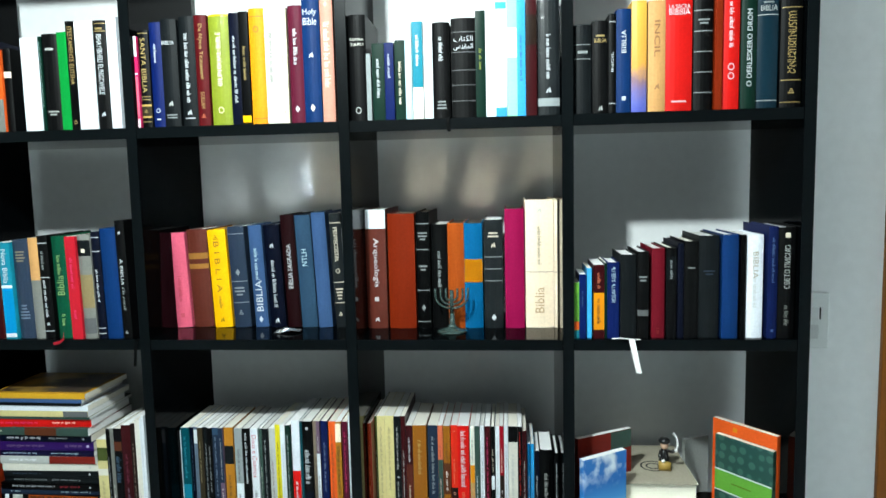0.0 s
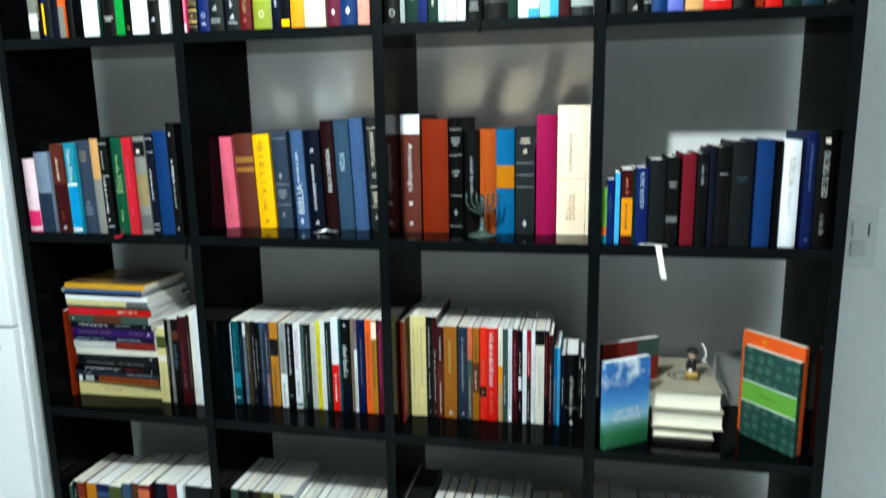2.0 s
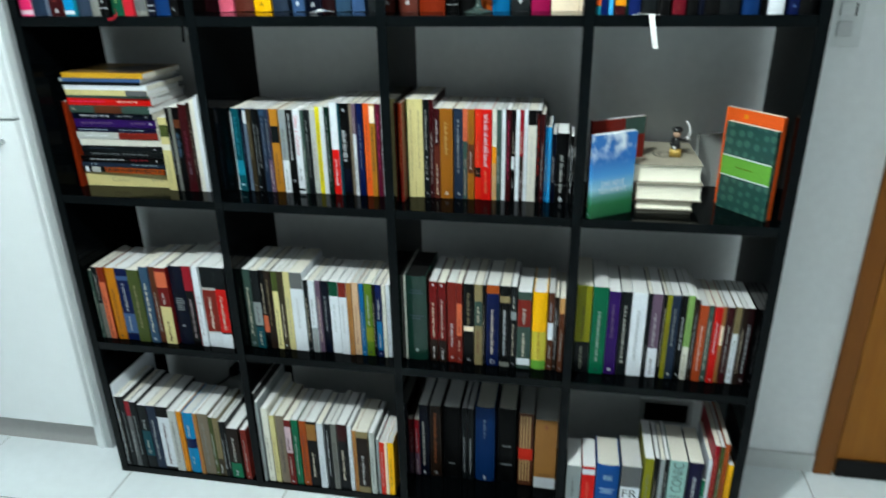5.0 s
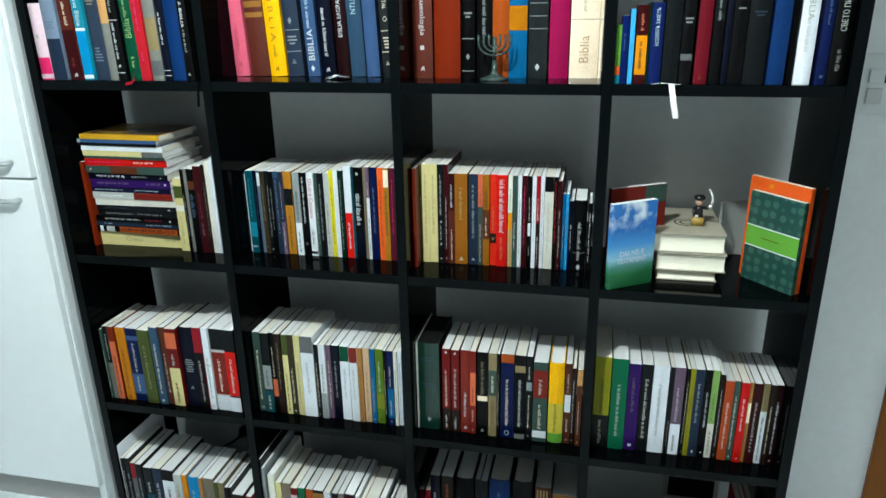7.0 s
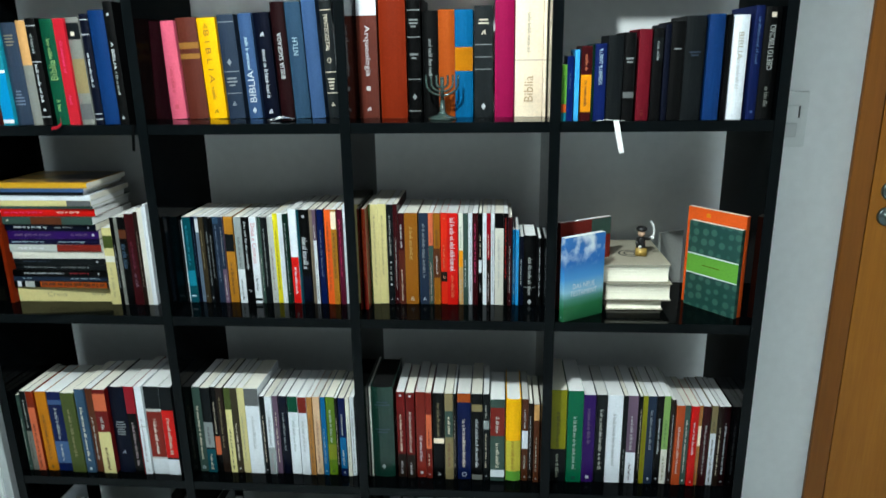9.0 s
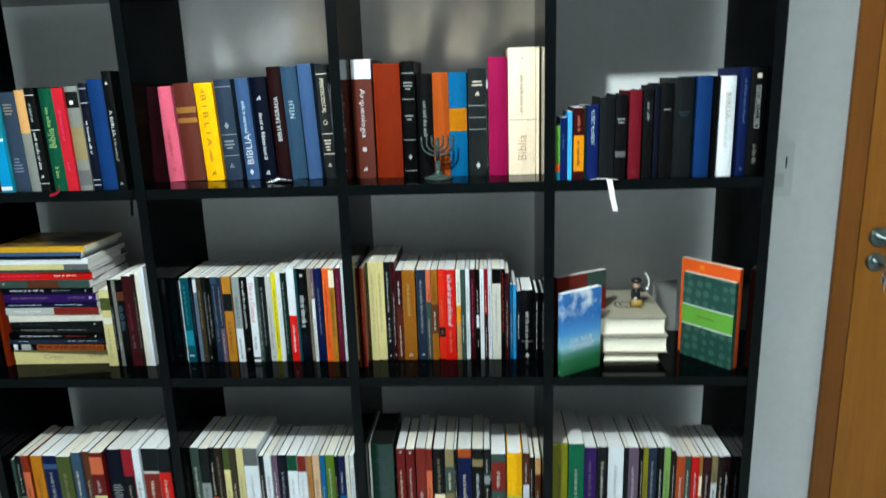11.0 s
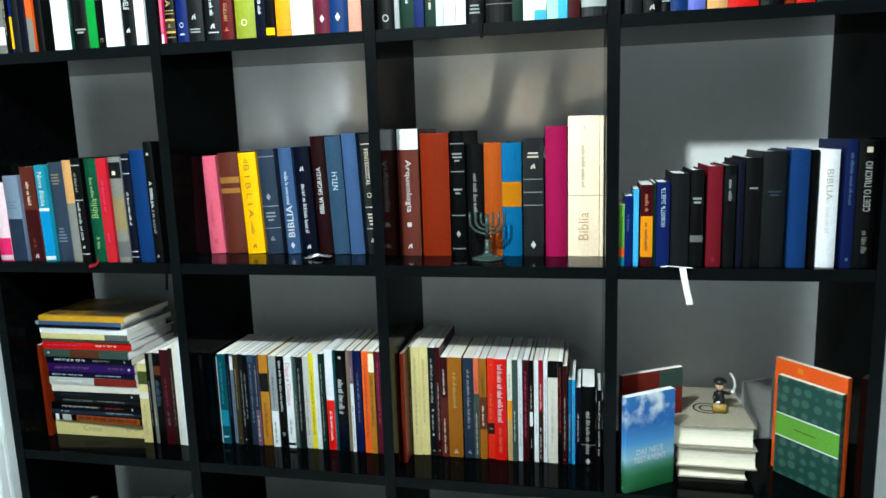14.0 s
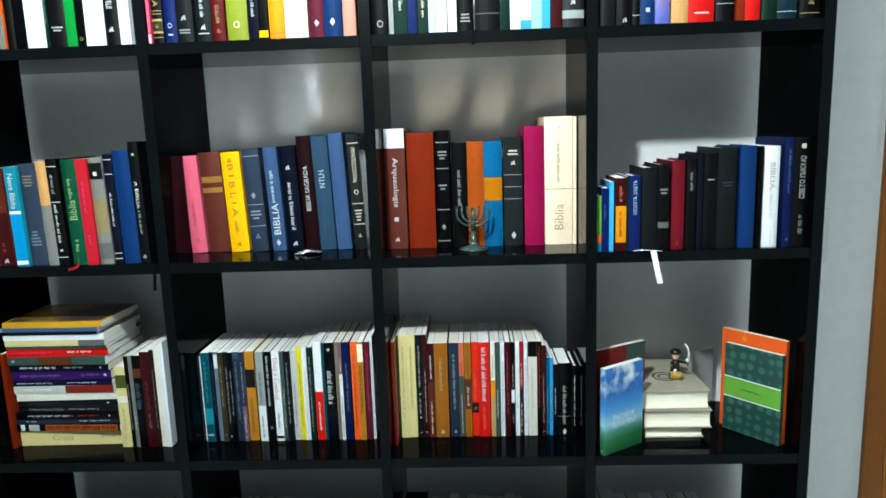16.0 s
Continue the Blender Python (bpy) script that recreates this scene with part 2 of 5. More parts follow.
# ---- mesh helpers ----
def box(bm, x0, x1, y0, y1, z0, z1, bevel=0.0):
    r = bmesh.ops.create_cube(bm, size=1, matrix=Matrix.Translation(((x0 + x1) / 2, (y0 + y1) / 2, (z0 + z1) / 2)) @ Matrix.Diagonal((x1 - x0, y1 - y0, z1 - z0, 1)))
    if bevel:
        es = list({e for v in r["verts"] for e in v.link_edges})
        bmesh.ops.bevel(bm, geom=es, offset=bevel, segments=2, affect="EDGES", profile=0.5)
    return bm


def mesh_of(name, bm, mat, smooth=False):
    me = bpy.data.meshes.new(name)
    bmesh.ops.recalc_face_normals(bm, faces=bm.faces)
    bm.to_mesh(me)
    bm.free()
    for mm in mat if isinstance(mat, (list, tuple)) else [mat]:
        me.materials.append(mm)
    if smooth:
        for f in me.polygons:
            f.use_smooth = True
    return me


def part(name, bm, mat, parent, label="", smooth=False):
    ob = new(name, mesh_of(name, bm, mat, smooth))
    ob.parent = parent
    return tagged(ob, label)


def slab(name, mat, x0, x1, y0, y1, z0, z1, parent=None, bevel=0.0, label=""):
    return part(name, box(bmesh.new(), x0, x1, y0, y1, z0, z1, bevel), mat, parent, label)


def lathe(bm, prof, seg=24, at=(0, 0, 0)):
    rings = []
    for r, z in prof:
        rings.append([bm.verts.new((at[0] + r * math.cos(2 * math.pi * i / seg), at[1] + r * math.sin(2 * math.pi * i / seg), at[2] + z)) for i in range(seg)])
    for a, b in zip(rings, rings[1:]):
        for i in range(seg):
            bm.faces.new((a[i], a[(i + 1) % seg], b[(i + 1) % seg], b[i]))
    bm.faces.new(rings[0][::-1]), bm.faces.new(rings[-1])
    return bm


def tube(bm, pts, r, seg=10):
    pts = [Vector(p) for p in pts]
    rings = []
    for i, p in enumerate(pts):
        d = (pts[min(i + 1, len(pts) - 1)] - pts[max(i - 1, 0)]).normalized()
        a = d.orthogonal().normalized() if abs(d.y) > 0.9 else d.cross(Vector((0, 1, 0))).normalized()
        b = d.cross(a)
        rings.append([bm.verts.new(p + r * (math.cos(2 * math.pi * k / seg) * a + math.sin(2 * math.pi * k / seg) * b)) for k in range(seg)])
    for a, b in zip(rings, rings[1:]):
        for k in range(seg):
            bm.faces.new((a[k], a[(k + 1) % seg], b[(k + 1) % seg], b[k]))
    bm.faces.new(rings[0][::-1]), bm.faces.new(rings[-1])
    return bm


def empty(name, m, label, category, group=""):
    ob = new(name)
    ob.empty_display_size = 0.05
    ob.matrix_world = m
    return tagged(ob, label, category, group)


# ---- room ----
WALL_Y = 1.70
X_W, X_E, Y_S, H_C = -2.35, 2.0, -4.4, 2.6
DOOR_X0, DOOR_X1, DOOR_H = 0.868, 1.668, 2.1
bm = bmesh.new()
box(bm, X_W, DOOR_X0 - 0.055, WALL_Y, WALL_Y + 0.14, 0, H_C)
box(bm, DOOR_X1 + 0.055, X_E, WALL_Y, WALL_Y + 0.14, 0, H_C)
box(bm, DOOR_X0 - 0.055, DOOR_X1 + 0.055, WALL_Y, WALL_Y + 0.14, DOOR_H + 0.055, H_C)
tagged(part("wall_north", bm, WALL, None), "smooth light grey painted wall behind the bookcase", "wall", kind="structure")
# unseen south wall, set far back and darkened to cut fill light
tagged(slab("wall_south", UNSEEN_WALL, X_W, X_E, Y_S - 0.12, Y_S, 0, H_C), "unseen plain grey wall, tone set to steer bounced light", "wall", kind="structure")
# unseen east wall, kept bright to bounce light onto the right-hand wall
tagged(slab("wall_east", WALL, X_E, X_E + 0.12, Y_S - 0.12, WALL_Y + 0.14, 0, H_C), "unseen plain grey wall, tone set to steer bounced light", "wall", kind="structure")
# unseen west wall in the same darkened grey
tagged(slab("wall_west", UNSEEN_WALL, X_W - 0.12, X_W, Y_S - 0.12, WALL_Y + 0.14, 0, H_C), "unseen plain grey wall, tone set to steer bounced light", "wall", kind="structure")
tagged(slab("ceiling", CEIL, X_W - 0.12, X_E + 0.12, Y_S - 0.12, WALL_Y + 0.14, H_C, H_C + 0.1), "unseen ceiling, greyed to cut bounced light", "ceiling", kind="structure")
floor = tagged(slab("floor", GROUT, X_W - 0.12, X_E + 0.12, Y_S - 0.12, WALL_Y + 0.14, -0.08, -0.002), "glossy white square ceramic floor tiles with grey joints", "floor", kind="structure")
bm = bmesh.new()
box(bm, 0.523, DOOR_X0 - 0.056, WALL_Y - 0.010, WALL_Y, 0, 0.062, 0.002)
tagged(part("baseboard", bm, SKIRT, None), "low white ceramic skirting along the wall", "baseboard", kind="structure")

# door with frame, leaf, handle and lock
door = tagged(empty("door_1", pose(0, 0, 0), "closed honey-brown wooden door with dark lever handle", "door"), kind="structure")
bm = bmesh.new()
box(bm, DOOR_X0 - 0.055, DOOR_X0 - 0.004, WALL_Y - 0.014, WALL_Y + 0.14, 0, DOOR_H + 0.055, 0.003)
part("door_jamb", bm, FRAME_WOOD, door)
bm = bmesh.new()
box(bm, DOOR_X1 + 0.004, DOOR_X1 + 0.055, WALL_Y - 0.014, WALL_Y + 0.14, 0, DOOR_H + 0.055, 0.003)
part("door_jamb", bm, FRAME_WOOD, door)
bm = bmesh.new()
box(bm, DOOR_X0 - 0.004, DOOR_X1 + 0.004, WALL_Y - 0.014, WALL_Y + 0.14, DOOR_H + 0.004, DOOR_H + 0.055, 0.003)
part("door_head", bm, FRAME_WOOD, door)
bm = bmesh.new()
box(bm, DOOR_X0, DOOR_X1, WALL_Y - 0.008, WALL_Y + 0.03, 0.008, DOOR_H, 0.002)
leaf = part("door_leaf", bm, DOOR_WOOD, door)
slab("draught_strip", RUBBER, DOOR_X0 + 0.002, DOOR_X1 - 0.002, WALL_Y - 0.020, WALL_Y - 0.0085, 0.004, 0.062, leaf, 0.003, "black rubber draught strip")
handle = part("door_handle", lathe(bmesh.new(), [(0.024, 0), (0.024, 0.006), (0.020, 0.009), (0.010, 0.010), (0.009, 0.045)], 20), DARK_METAL, leaf, "dark chrome lever handle", True)
handle.matrix_world = pose(0.914, WALL_Y - 0.008, 1.122, 90, 0, 0)
lever = part("lever", tube(bmesh.new(), [(0.914, WALL_Y - 0.05, 1.122), (0.93, WALL_Y - 0.055, 1.122), (0.97, WALL_Y - 0.056, 1.121), (1.03, WALL_Y - 0.052, 1.118)], 0.0085), DARK_METAL, leaf, "", True)
lock = part("lock_rose", lathe(bmesh.new(), [(0.023, 0), (0.023, 0.006), (0.019, 0.009), (0.008, 0.0095), (0.008, 0.016)], 20), DARK_METAL, leaf, "", True)
lock.matrix_world = pose(0.912, WALL_Y - 0.008, 1.058, 90, 0, 0)
keys = empty("key_bunch", pose(0.912, WALL_Y - 0.03, 1.058), "small bunch of metal keys hanging in the door lock", "keys")
bm = bmesh.new()
box(bm, -0.0015, 0.0015, -0.028, 0.006, -0.004, 0.004)
lathe(bm, [(0.010, -0.0012), (0.010, 0.0012)], 14, (0, -0.034, 0))
part("key", bm, CHROME, keys)
part("key_ring", tube(bmesh.new(), [(0.011 * math.sin(a * math.pi / 8), -0.036, -0.014 - 0.011 * math.cos(a * math.pi / 8)) for a in range(17)], 0.0011, 6), CHROME, keys)
bm = bmesh.new()
box(bm, -0.006, -0.004, -0.040, -0.036, -0.062, -0.026)
lathe(bm, [(0.008, -0.03), (0.008, -0.018)], 12, (-0.005, -0.038, -0.008))
part("key", bm, CHROME, keys)

# wall switch
sw = empty("light_switch", pose(0.655, WALL_Y, 1.296), "white plastic light switch plate on the wall", "light switch")
slab("plate", PLASTIC, -0.040, 0.040, -0.008, 0, -0.066, 0.066, sw, 0.003)
slab("rocker", PLASTIC, -0.016, 0.016, -0.013, -0.0082, 0.004, 0.034, sw, 0.002)
slab("socket_insert", SKIRT, -0.016, 0.016, -0.011, -0.0082, -0.042, -0.008, sw, 0.002)
slab("gap", RUBBER, 0.0165, 0.0205, -0.0095, -0.0082, 0.004, 0.032, sw)

# tall white cabinet beside the bookcase
cab = empty("white_cabinet", pose(-1.334, 1.43, 0), "tall white lacquered cabinet with doors and grey edge strip", "cabinet")
slab("carcass", WHITE_LACQUER, -0.93, -0.0605, 0.024, 0.262, 0.100, 2.2, cab)
slab("plinth", material("plinth_grey", (0.42, 0.41, 0.40), 0.5, 0, 0.06, 8, 0.03), -0.93, -0.0605, 0.035, 0.20, 0.0, 0.0995, cab, 0, "grey recessed plinth")
slab("door_front", WHITE_LACQUER, -0.93, -0.391, 0.0, 0.022, 0.103, 1.065, cab, 0.003)
d1 = slab("door_front", WHITE_LACQUER, -0.387, -0.037, 0.0, 0.022, 0.103, 1.065, cab, 0.003)
d2 = slab("door_front", WHITE_LACQUER, -0.93, -0.037, 0.0, 0.022, 1.071, 2.2, cab, 0.003)
for d, hz in ((d1, 1.012), (d2, 1.112)):
    part("pull_handle", tube(bmesh.new(), [(-0.21, 0.001, hz), (-0.206, -0.018, hz), (-0.20, -0.022, hz), (-0.096, -0.022, hz), (-0.09, -0.018, hz), (-0.086, 0.001, hz)], 0.007, 8), ALU, d, "brushed grey bar handle", True)
slab("end_panel", WHITE_LACQUER, -0.060, -0.036, 0.0235, 0.262, 0.0, 2.2, cab, 0.002)
slab("edge_strip", ALU, -0.035, -0.012, 0.030, 0.262, 0.0, 2.2, cab, 0.002, "grey metal edge strip")

# ceiling lamp: a small white base with the bulb's light below
lamp = empty("ceiling_lamp", pose(LAMP[0], LAMP[1], H_C), "small round white ceiling lamp base", "lamp")
part("base", lathe(bmesh.new(), [(0.055, 0), (0.055, -0.012), (0.045, -0.02), (0.022, -0.022), (0.02, -0.07)], 28), PLASTIC, lamp, "", True)

# ---- bookcase: four columns by five rows ----
BX0, BX1, FRONT, BACK = -1.254, 0.519, 1.37, 1.656
ROWH, TH = 0.435, 0.022
case = empty("bookcase", pose(BX0, FRONT, 0), "tall black laminate cube bookcase full of books", "bookcase")
POSTS = (0.0, 0.442, 0.879, 1.311, 1.751)
for i, px in enumerate(POSTS):
    panel = slab("side_panel" if i in (0, 4) else "divider", SIDE_WOOD, px, px + TH, 0.0007, BACK - FRONT, 0, 5 * ROWH + TH, case, 0.0006)
    slab("edge_band", EDGE_BAND, px + 0.0005, px + TH - 0.0005, 0, 0.0006, 0.0005, 5 * ROWH + TH - 0.0005, panel)
for r in range(6):
    for i in range(4):
        board = slab("shelf", BLACK_WOOD, POSTS[i] + TH, POSTS[i + 1], 0.0018, BACK - FRONT - 0.001, ROWH * r, ROWH * r + TH, case, 0.0006)
        slab("edge_band", EDGE_BAND, POSTS[i] + TH + 0.0005, POSTS[i + 1] - 0.0005, 0.0011, 0.0017, ROWH * r + 0.0005, ROWH * r + TH - 0.0005, board)


def shelf_top(row):
    return ROWH * (5 - row) + TH


def cell_x(col):
    return BX0 + POSTS[col - 1] + TH


# ---- books ----
def title_mesh(text, length, height):
    cu = bpy.data.curves.new("title", "FONT")
    cu.body, cu.size, cu.extrude, cu.resolution_u = text, 1.0, 0.0, 2
    tmp = bpy.data.objects.new("title", cu)
    me = bpy.data.meshes.new_from_object(tmp)
    bpy.data.objects.remove(tmp)
    bpy.data.curves.remove(cu)
    co = np.zeros(len(me.vertices) * 3)
    me.vertices.foreach_get("co", co)
    co = co.reshape(-1, 3)
    lo, hi = co.min(0), co.max(0)
    k = length / (hi[0] - lo[0])
    ky = min(height / (hi[1] - lo[1]), k * 1.6)
    co[:, 0] = (co[:, 0] - (lo[0] + hi[0]) / 2) * k
    co[:, 1] = (co[:, 1] - (lo[1] + hi[1]) / 2) * ky
    me.vertices.foreach_set("co", co.ravel())
    return me


def spine_y(x, w, bulge):
    u = 2 * x / w - 1
    return bulge * u * u


RND = random.Random(7)


def spine_marks(ob, marks, w, h, bulge, base):
    """Printed marks on a spine: P panel, l line, w lines across, v lettering bar along, e emblem, t title."""
    lift = 0.0003
    for mk in [q for q in marks.split(";") if q]:
        f = mk.split(":")
        if f[0] in "Plw":
            lift += 0.00012
            col = f[-1]
            if f[0] == "P":
                spans, mx = [(float(f[1]), float(f[2]))], 0.0002
            elif f[0] == "l":
                spans, mx = [(float(f[1]) - 0.004, float(f[1]) + 0.004)], 0.0004
            else:
                a, b = float(f[1]), float(f[2])
                k = max(1, round((b - a) * h / 0.007))
                st = (b - a) / k
                spans, mx = [(a + st * j, a + st * (j + 0.5)) for j in range(k)], w * 0.22
            bm = bmesh.new()
            for a, b in spans:
                m0 = mx if f[0] != "w" else mx * RND.uniform(0.7, 1.5)
                xs = [m0 + (w - 2 * m0) * i / 6 for i in range(7)]
                za, zb = max(a * h, 0.0003), min(b * h, h - 0.0003)
                vs = [[bm.verts.new((x, spine_y(x, w, bulge) - lift - 0.0001 * (f[0] != "P"), z)) for x in xs] for z in (za, zb)]
                for i in range(6):
                    bm.faces.new((vs[0][i], vs[0][i + 1], vs[1][i + 1], vs[1][i]))
            part({"P": "spine_panel", "l": "spine_band", "w": "spine_lettering"}[f[0]], bm, cover_mat(col, "p") if f[0] == "P" else ink_mat(col, base), ob, "", True)
        elif f[0] == "v":
            a, b = float(f[1]) * h, float(f[2]) * h
            bm = bmesh.new()
            z, hw = a, min(w * 0.15, 0.0042) * (float(f[4]) if len(f) > 4 else 1.0)
            while z < b - 0.002:
                run = min(RND.uniform(0.006, 0.024), b - z)
                xs = (w / 2 - hw, w / 2 + hw)
                e = z
                while e < z + run - 0.001:
                    g = RND.uniform(0.0014, 0.0028)
                    t = RND.choice((0.62, 0.66, 0.7, 1.0))
                    vs = [bm.verts.new(c) for c in ((xs[0], -lift - 0.0004, e), (xs[0] + (xs[1] - xs[0]) * t, -lift - 0.0004, e), (xs[0] + (xs[1] - xs[0]) * t, -lift - 0.0004, e + g * 0.62), (xs[0], -lift - 0.0004, e + g * 0.62))]
                    bm.faces.new(vs)
                    e += g
                z += run + 0.003
            part("spine_lettering", bm, ink_mat(f[3], base, 0.36), ob)
        elif f[0] == "s":
            bm, k, lift = bmesh.new(), int(f[4]), lift + 0.00012
            for i in range(k):
                xa, xb = w * (0.1 + 0.8 * i / k), w * (0.1 + 0.8 * (i + 0.55) / k)
                bm.faces.new([bm.verts.new(c) for c in ((xa, spine_y(xa, w, bulge) - lift, float(f[1]) * h), (xb, spine_y(xb, w, bulge) - lift, float(f[1]) * h), (xb, spine_y(xb, w, bulge) - lift, float(f[2]) * h), (xa, spine_y(xa, w, bulge) - lift, float(f[2]) * h))])
            part("spine_stripes", bm, ink_mat(f[3], base, 0.1), ob)
        elif f[0] == "e":
            bm, r, z = bmesh.new(), min(w * 0.19, 0.006), float(f[1]) * h
            shape, y = RND.randrange(5), -lift - 0.0004

            def patch(*pts):
                bm.faces.new([bm.verts.new((w / 2 + px * r, y, z + pz * r)) for px, pz in pts])
            if shape == 0:
                ring = [[bm.verts.new((w / 2 + k * r * math.cos(i * math.pi / 6), y, z + k * 1.1 * r * math.sin(i * math.pi / 6))) for i in range(12)] for k in (1, 0.72)]
                for i in range(12):
                    bm.faces.new((ring[0][i], ring[0][(i + 1) % 12], ring[1][(i + 1) % 12], ring[1][i]))
            elif shape == 1:
                patch((0, -1.3), (0.85, 0), (0, 1.3), (-0.85, 0))
            elif shape == 2:
                patch((-0.9, -0.7), (0.9, -0.7), (0.9, -0.35), (-0.9, -0.35)), patch((-0.6, -0.1), (0.6, -0.1), (0.6, 0.2), (-0.6, 0.2)), patch((-0.3, 0.45), (0.3, 0.45), (0.3, 0.8), (-0.3, 0.8))
            elif shape == 3:
                patch((-0.8, -0.8), (-0.35, -0.9), (0.1, 0.2), (-0.3, 0.5)), patch((0.0, -0.5), (0.8, -0.9), (0.5, 0.9), (0.15, 0.6))
            else:
                patch((-0.75, -0.75), (0.75, -0.75), (0.75, 0.75), (-0.75, 0.75))
            part("emblem", bm, ink_mat(f[2], base, 0.35), ob)
        elif f[0] == "t":
            a, b = float(f[2]) * h, float(f[3]) * h
            if f[5] == "h":
                me, turn = title_mesh(f[1], w * 0.78, b - a), pose(0, 0, 0, 90, 0, 0)
            else:
                me = title_mesh(f[1], b - a, w * (float(f[6]) if len(f) > 6 else 0.33))
                turn = pose(0, 0, 0, 0, 90 if f[5] == "d" else -90, 0) @ pose(0, 0, 0, 90, 0, 0)
            me.transform(Matrix.Translation((w / 2, -lift - 0.0006, (a + b) / 2)) @ turn)
            me.materials.append(ink_mat(f[4], base, 0.22))
            t_ob = new("title", me)
            t_ob.parent = ob


WORDS = dict(p="paperback", h="hardcover", g="gilt-edged hardcover", s="silver-edged hardcover", w="film-wrapped hardcover", m="bright silver-edged hardcover", d="dull gilt-edged hardcover")
COLOUR_WORDS = dict(deepteal="dark teal", coral="pale coral", rose="red", sunset="orange and violet", azure="bright blue", azure2="bright blue", blue3="blue", carmine="dark crimson", parchment="pale grey", wine="dark maroon", mauve="dusky purple", stone="grey", dkgreen="dark green", green2="green", dkred="dark red", dkred2="dark red", royal2="royal blue", grey2="grey", stonel="pale grey", olive2="olive green", olive3="olive yellow", pink2="pink", pinkw="pale pink",
                    yellow2="pale yellow", amber2="amber", ochre2="ochre", tangerine2="burnt orange", tan2="tan", umber="dark brown", umber2="dark brown", redbrown="reddish brown", brownred="reddish brown", redor="orange red",
                    redc="crimson", redtext="red", limelt="light green", limegreen="lime green", mint2="pale mint", cyan2="cyan", greygreen="grey green", greyblue="grey blue", creamy="pale yellow", ice="ice blue", royal="royal blue", navy="navy blue")


def book(m, w, h, d, colour, kind, marks="", label="", pages=None, group="", cover=None):
    """One closed book, spine towards -y: a folded cover round a block of leaves."""
    ob = empty("book", m, label or "%s %s book standing on a black shelf" % (COLOUR_WORDS.get(colour, colour), WORDS[kind]), "book", group)
    hard = kind != "p"
    t = min(0.0022 if hard else 0.0003, w * 0.2)
    bulge = min(w * 0.14, 0.005) if hard else min(w * 0.03, 0.0006)
    n = 6
    xs = [w * i / n for i in range(n + 1)]
    outer = [(0, d)] + [(x, spine_y(x, w, bulge)) for x in xs] + [(w, d)]
    inner = [(t, d)] + [(t + (w - 2 * t) * i / n, spine_y(x, w, bulge) + t) for i, x in enumerate(xs)] + [(w - t, d)]
    bm = bmesh.new()
    g = [[bm.verts.new((x, y, z)) for x, y in prof] for prof in (outer, inner) for z in (0, h)]
    k = len(outer)
    for i in range(k - 1):
        bm.faces.new((g[0][i], g[0][i + 1], g[1][i + 1], g[1][i]))
        bm.faces.new((g[2][i + 1], g[2][i], g[3][i], g[3][i + 1]))
        bm.faces.new((g[1][i], g[1][i + 1], g[3][i + 1], g[3][i]))
        bm.faces.new((g[0][i + 1], g[0][i], g[2][i], g[2][i + 1]))
    for i in (0, k - 1):
        bm.faces.new((g[0][i], g[1][i], g[3][i], g[2][i]))
    part("cover", bm, cover or ARTS.get(colour) or (wrapped_mat(colour) if kind == "w" else cover_mat(colour, kind)), ob)
    gap = 0.003 if hard else 0.0002
    pm = pages or (GOLD_EDGE if kind == "g" else SILVER_EDGE if kind == "s" else BRIGHT_EDGE if kind == "m" else DULL_EDGE if kind == "d" else PAGES[RND.choices((0, 1, 2), (5, 3, 2))[0]])
    if w > 3 * t:
        bm = bmesh.new()
        box(bm, t + 0.0001, w - t - 0.0001, bulge + t + 0.0002, d - gap - 0.0005, gap, h - gap)
        part("page_block", bm, pm, ob)
    spine_marks(ob, marks, w, h, bulge, colour)
    return ob


def books(row, col, inset, rows, lean=0.0):
    """Books of one compartment, from left to right: place, width and height in millimetres, colour, binding, marks; lean in degrees to the left."""
    x0, z = cell_x(col), shelf_top(row)
    for x, w, h, colour, kind, marks in rows:
        h, w = h / 1000, w / 1000
        y = FRONT + inset / 1000 + RND.uniform(-0.003, 0.003)
        y = max(y, FRONT + 0.004)
        d = min(h * RND.uniform(0.66, 0.74), 1.690 - y)
        book(pose(x0 + x / 1000 + 0.0002, y, z + 0.0002, 0, -lean, 0), w - (0.0004 if kind != "p" else 0.00015), h, d, colour, kind, marks, group="books in the bookcase")


# letters of two words in their joined forms, in drawing order
ARABIC_TOP = "\uFE8F\uFE8E\uFE98\uFEDC\uFEDF\uFE8D"
ARABIC_LOW = "\uFEB1\uFEAA\uFED8\uFEE4\uFEDF\uFE8D"

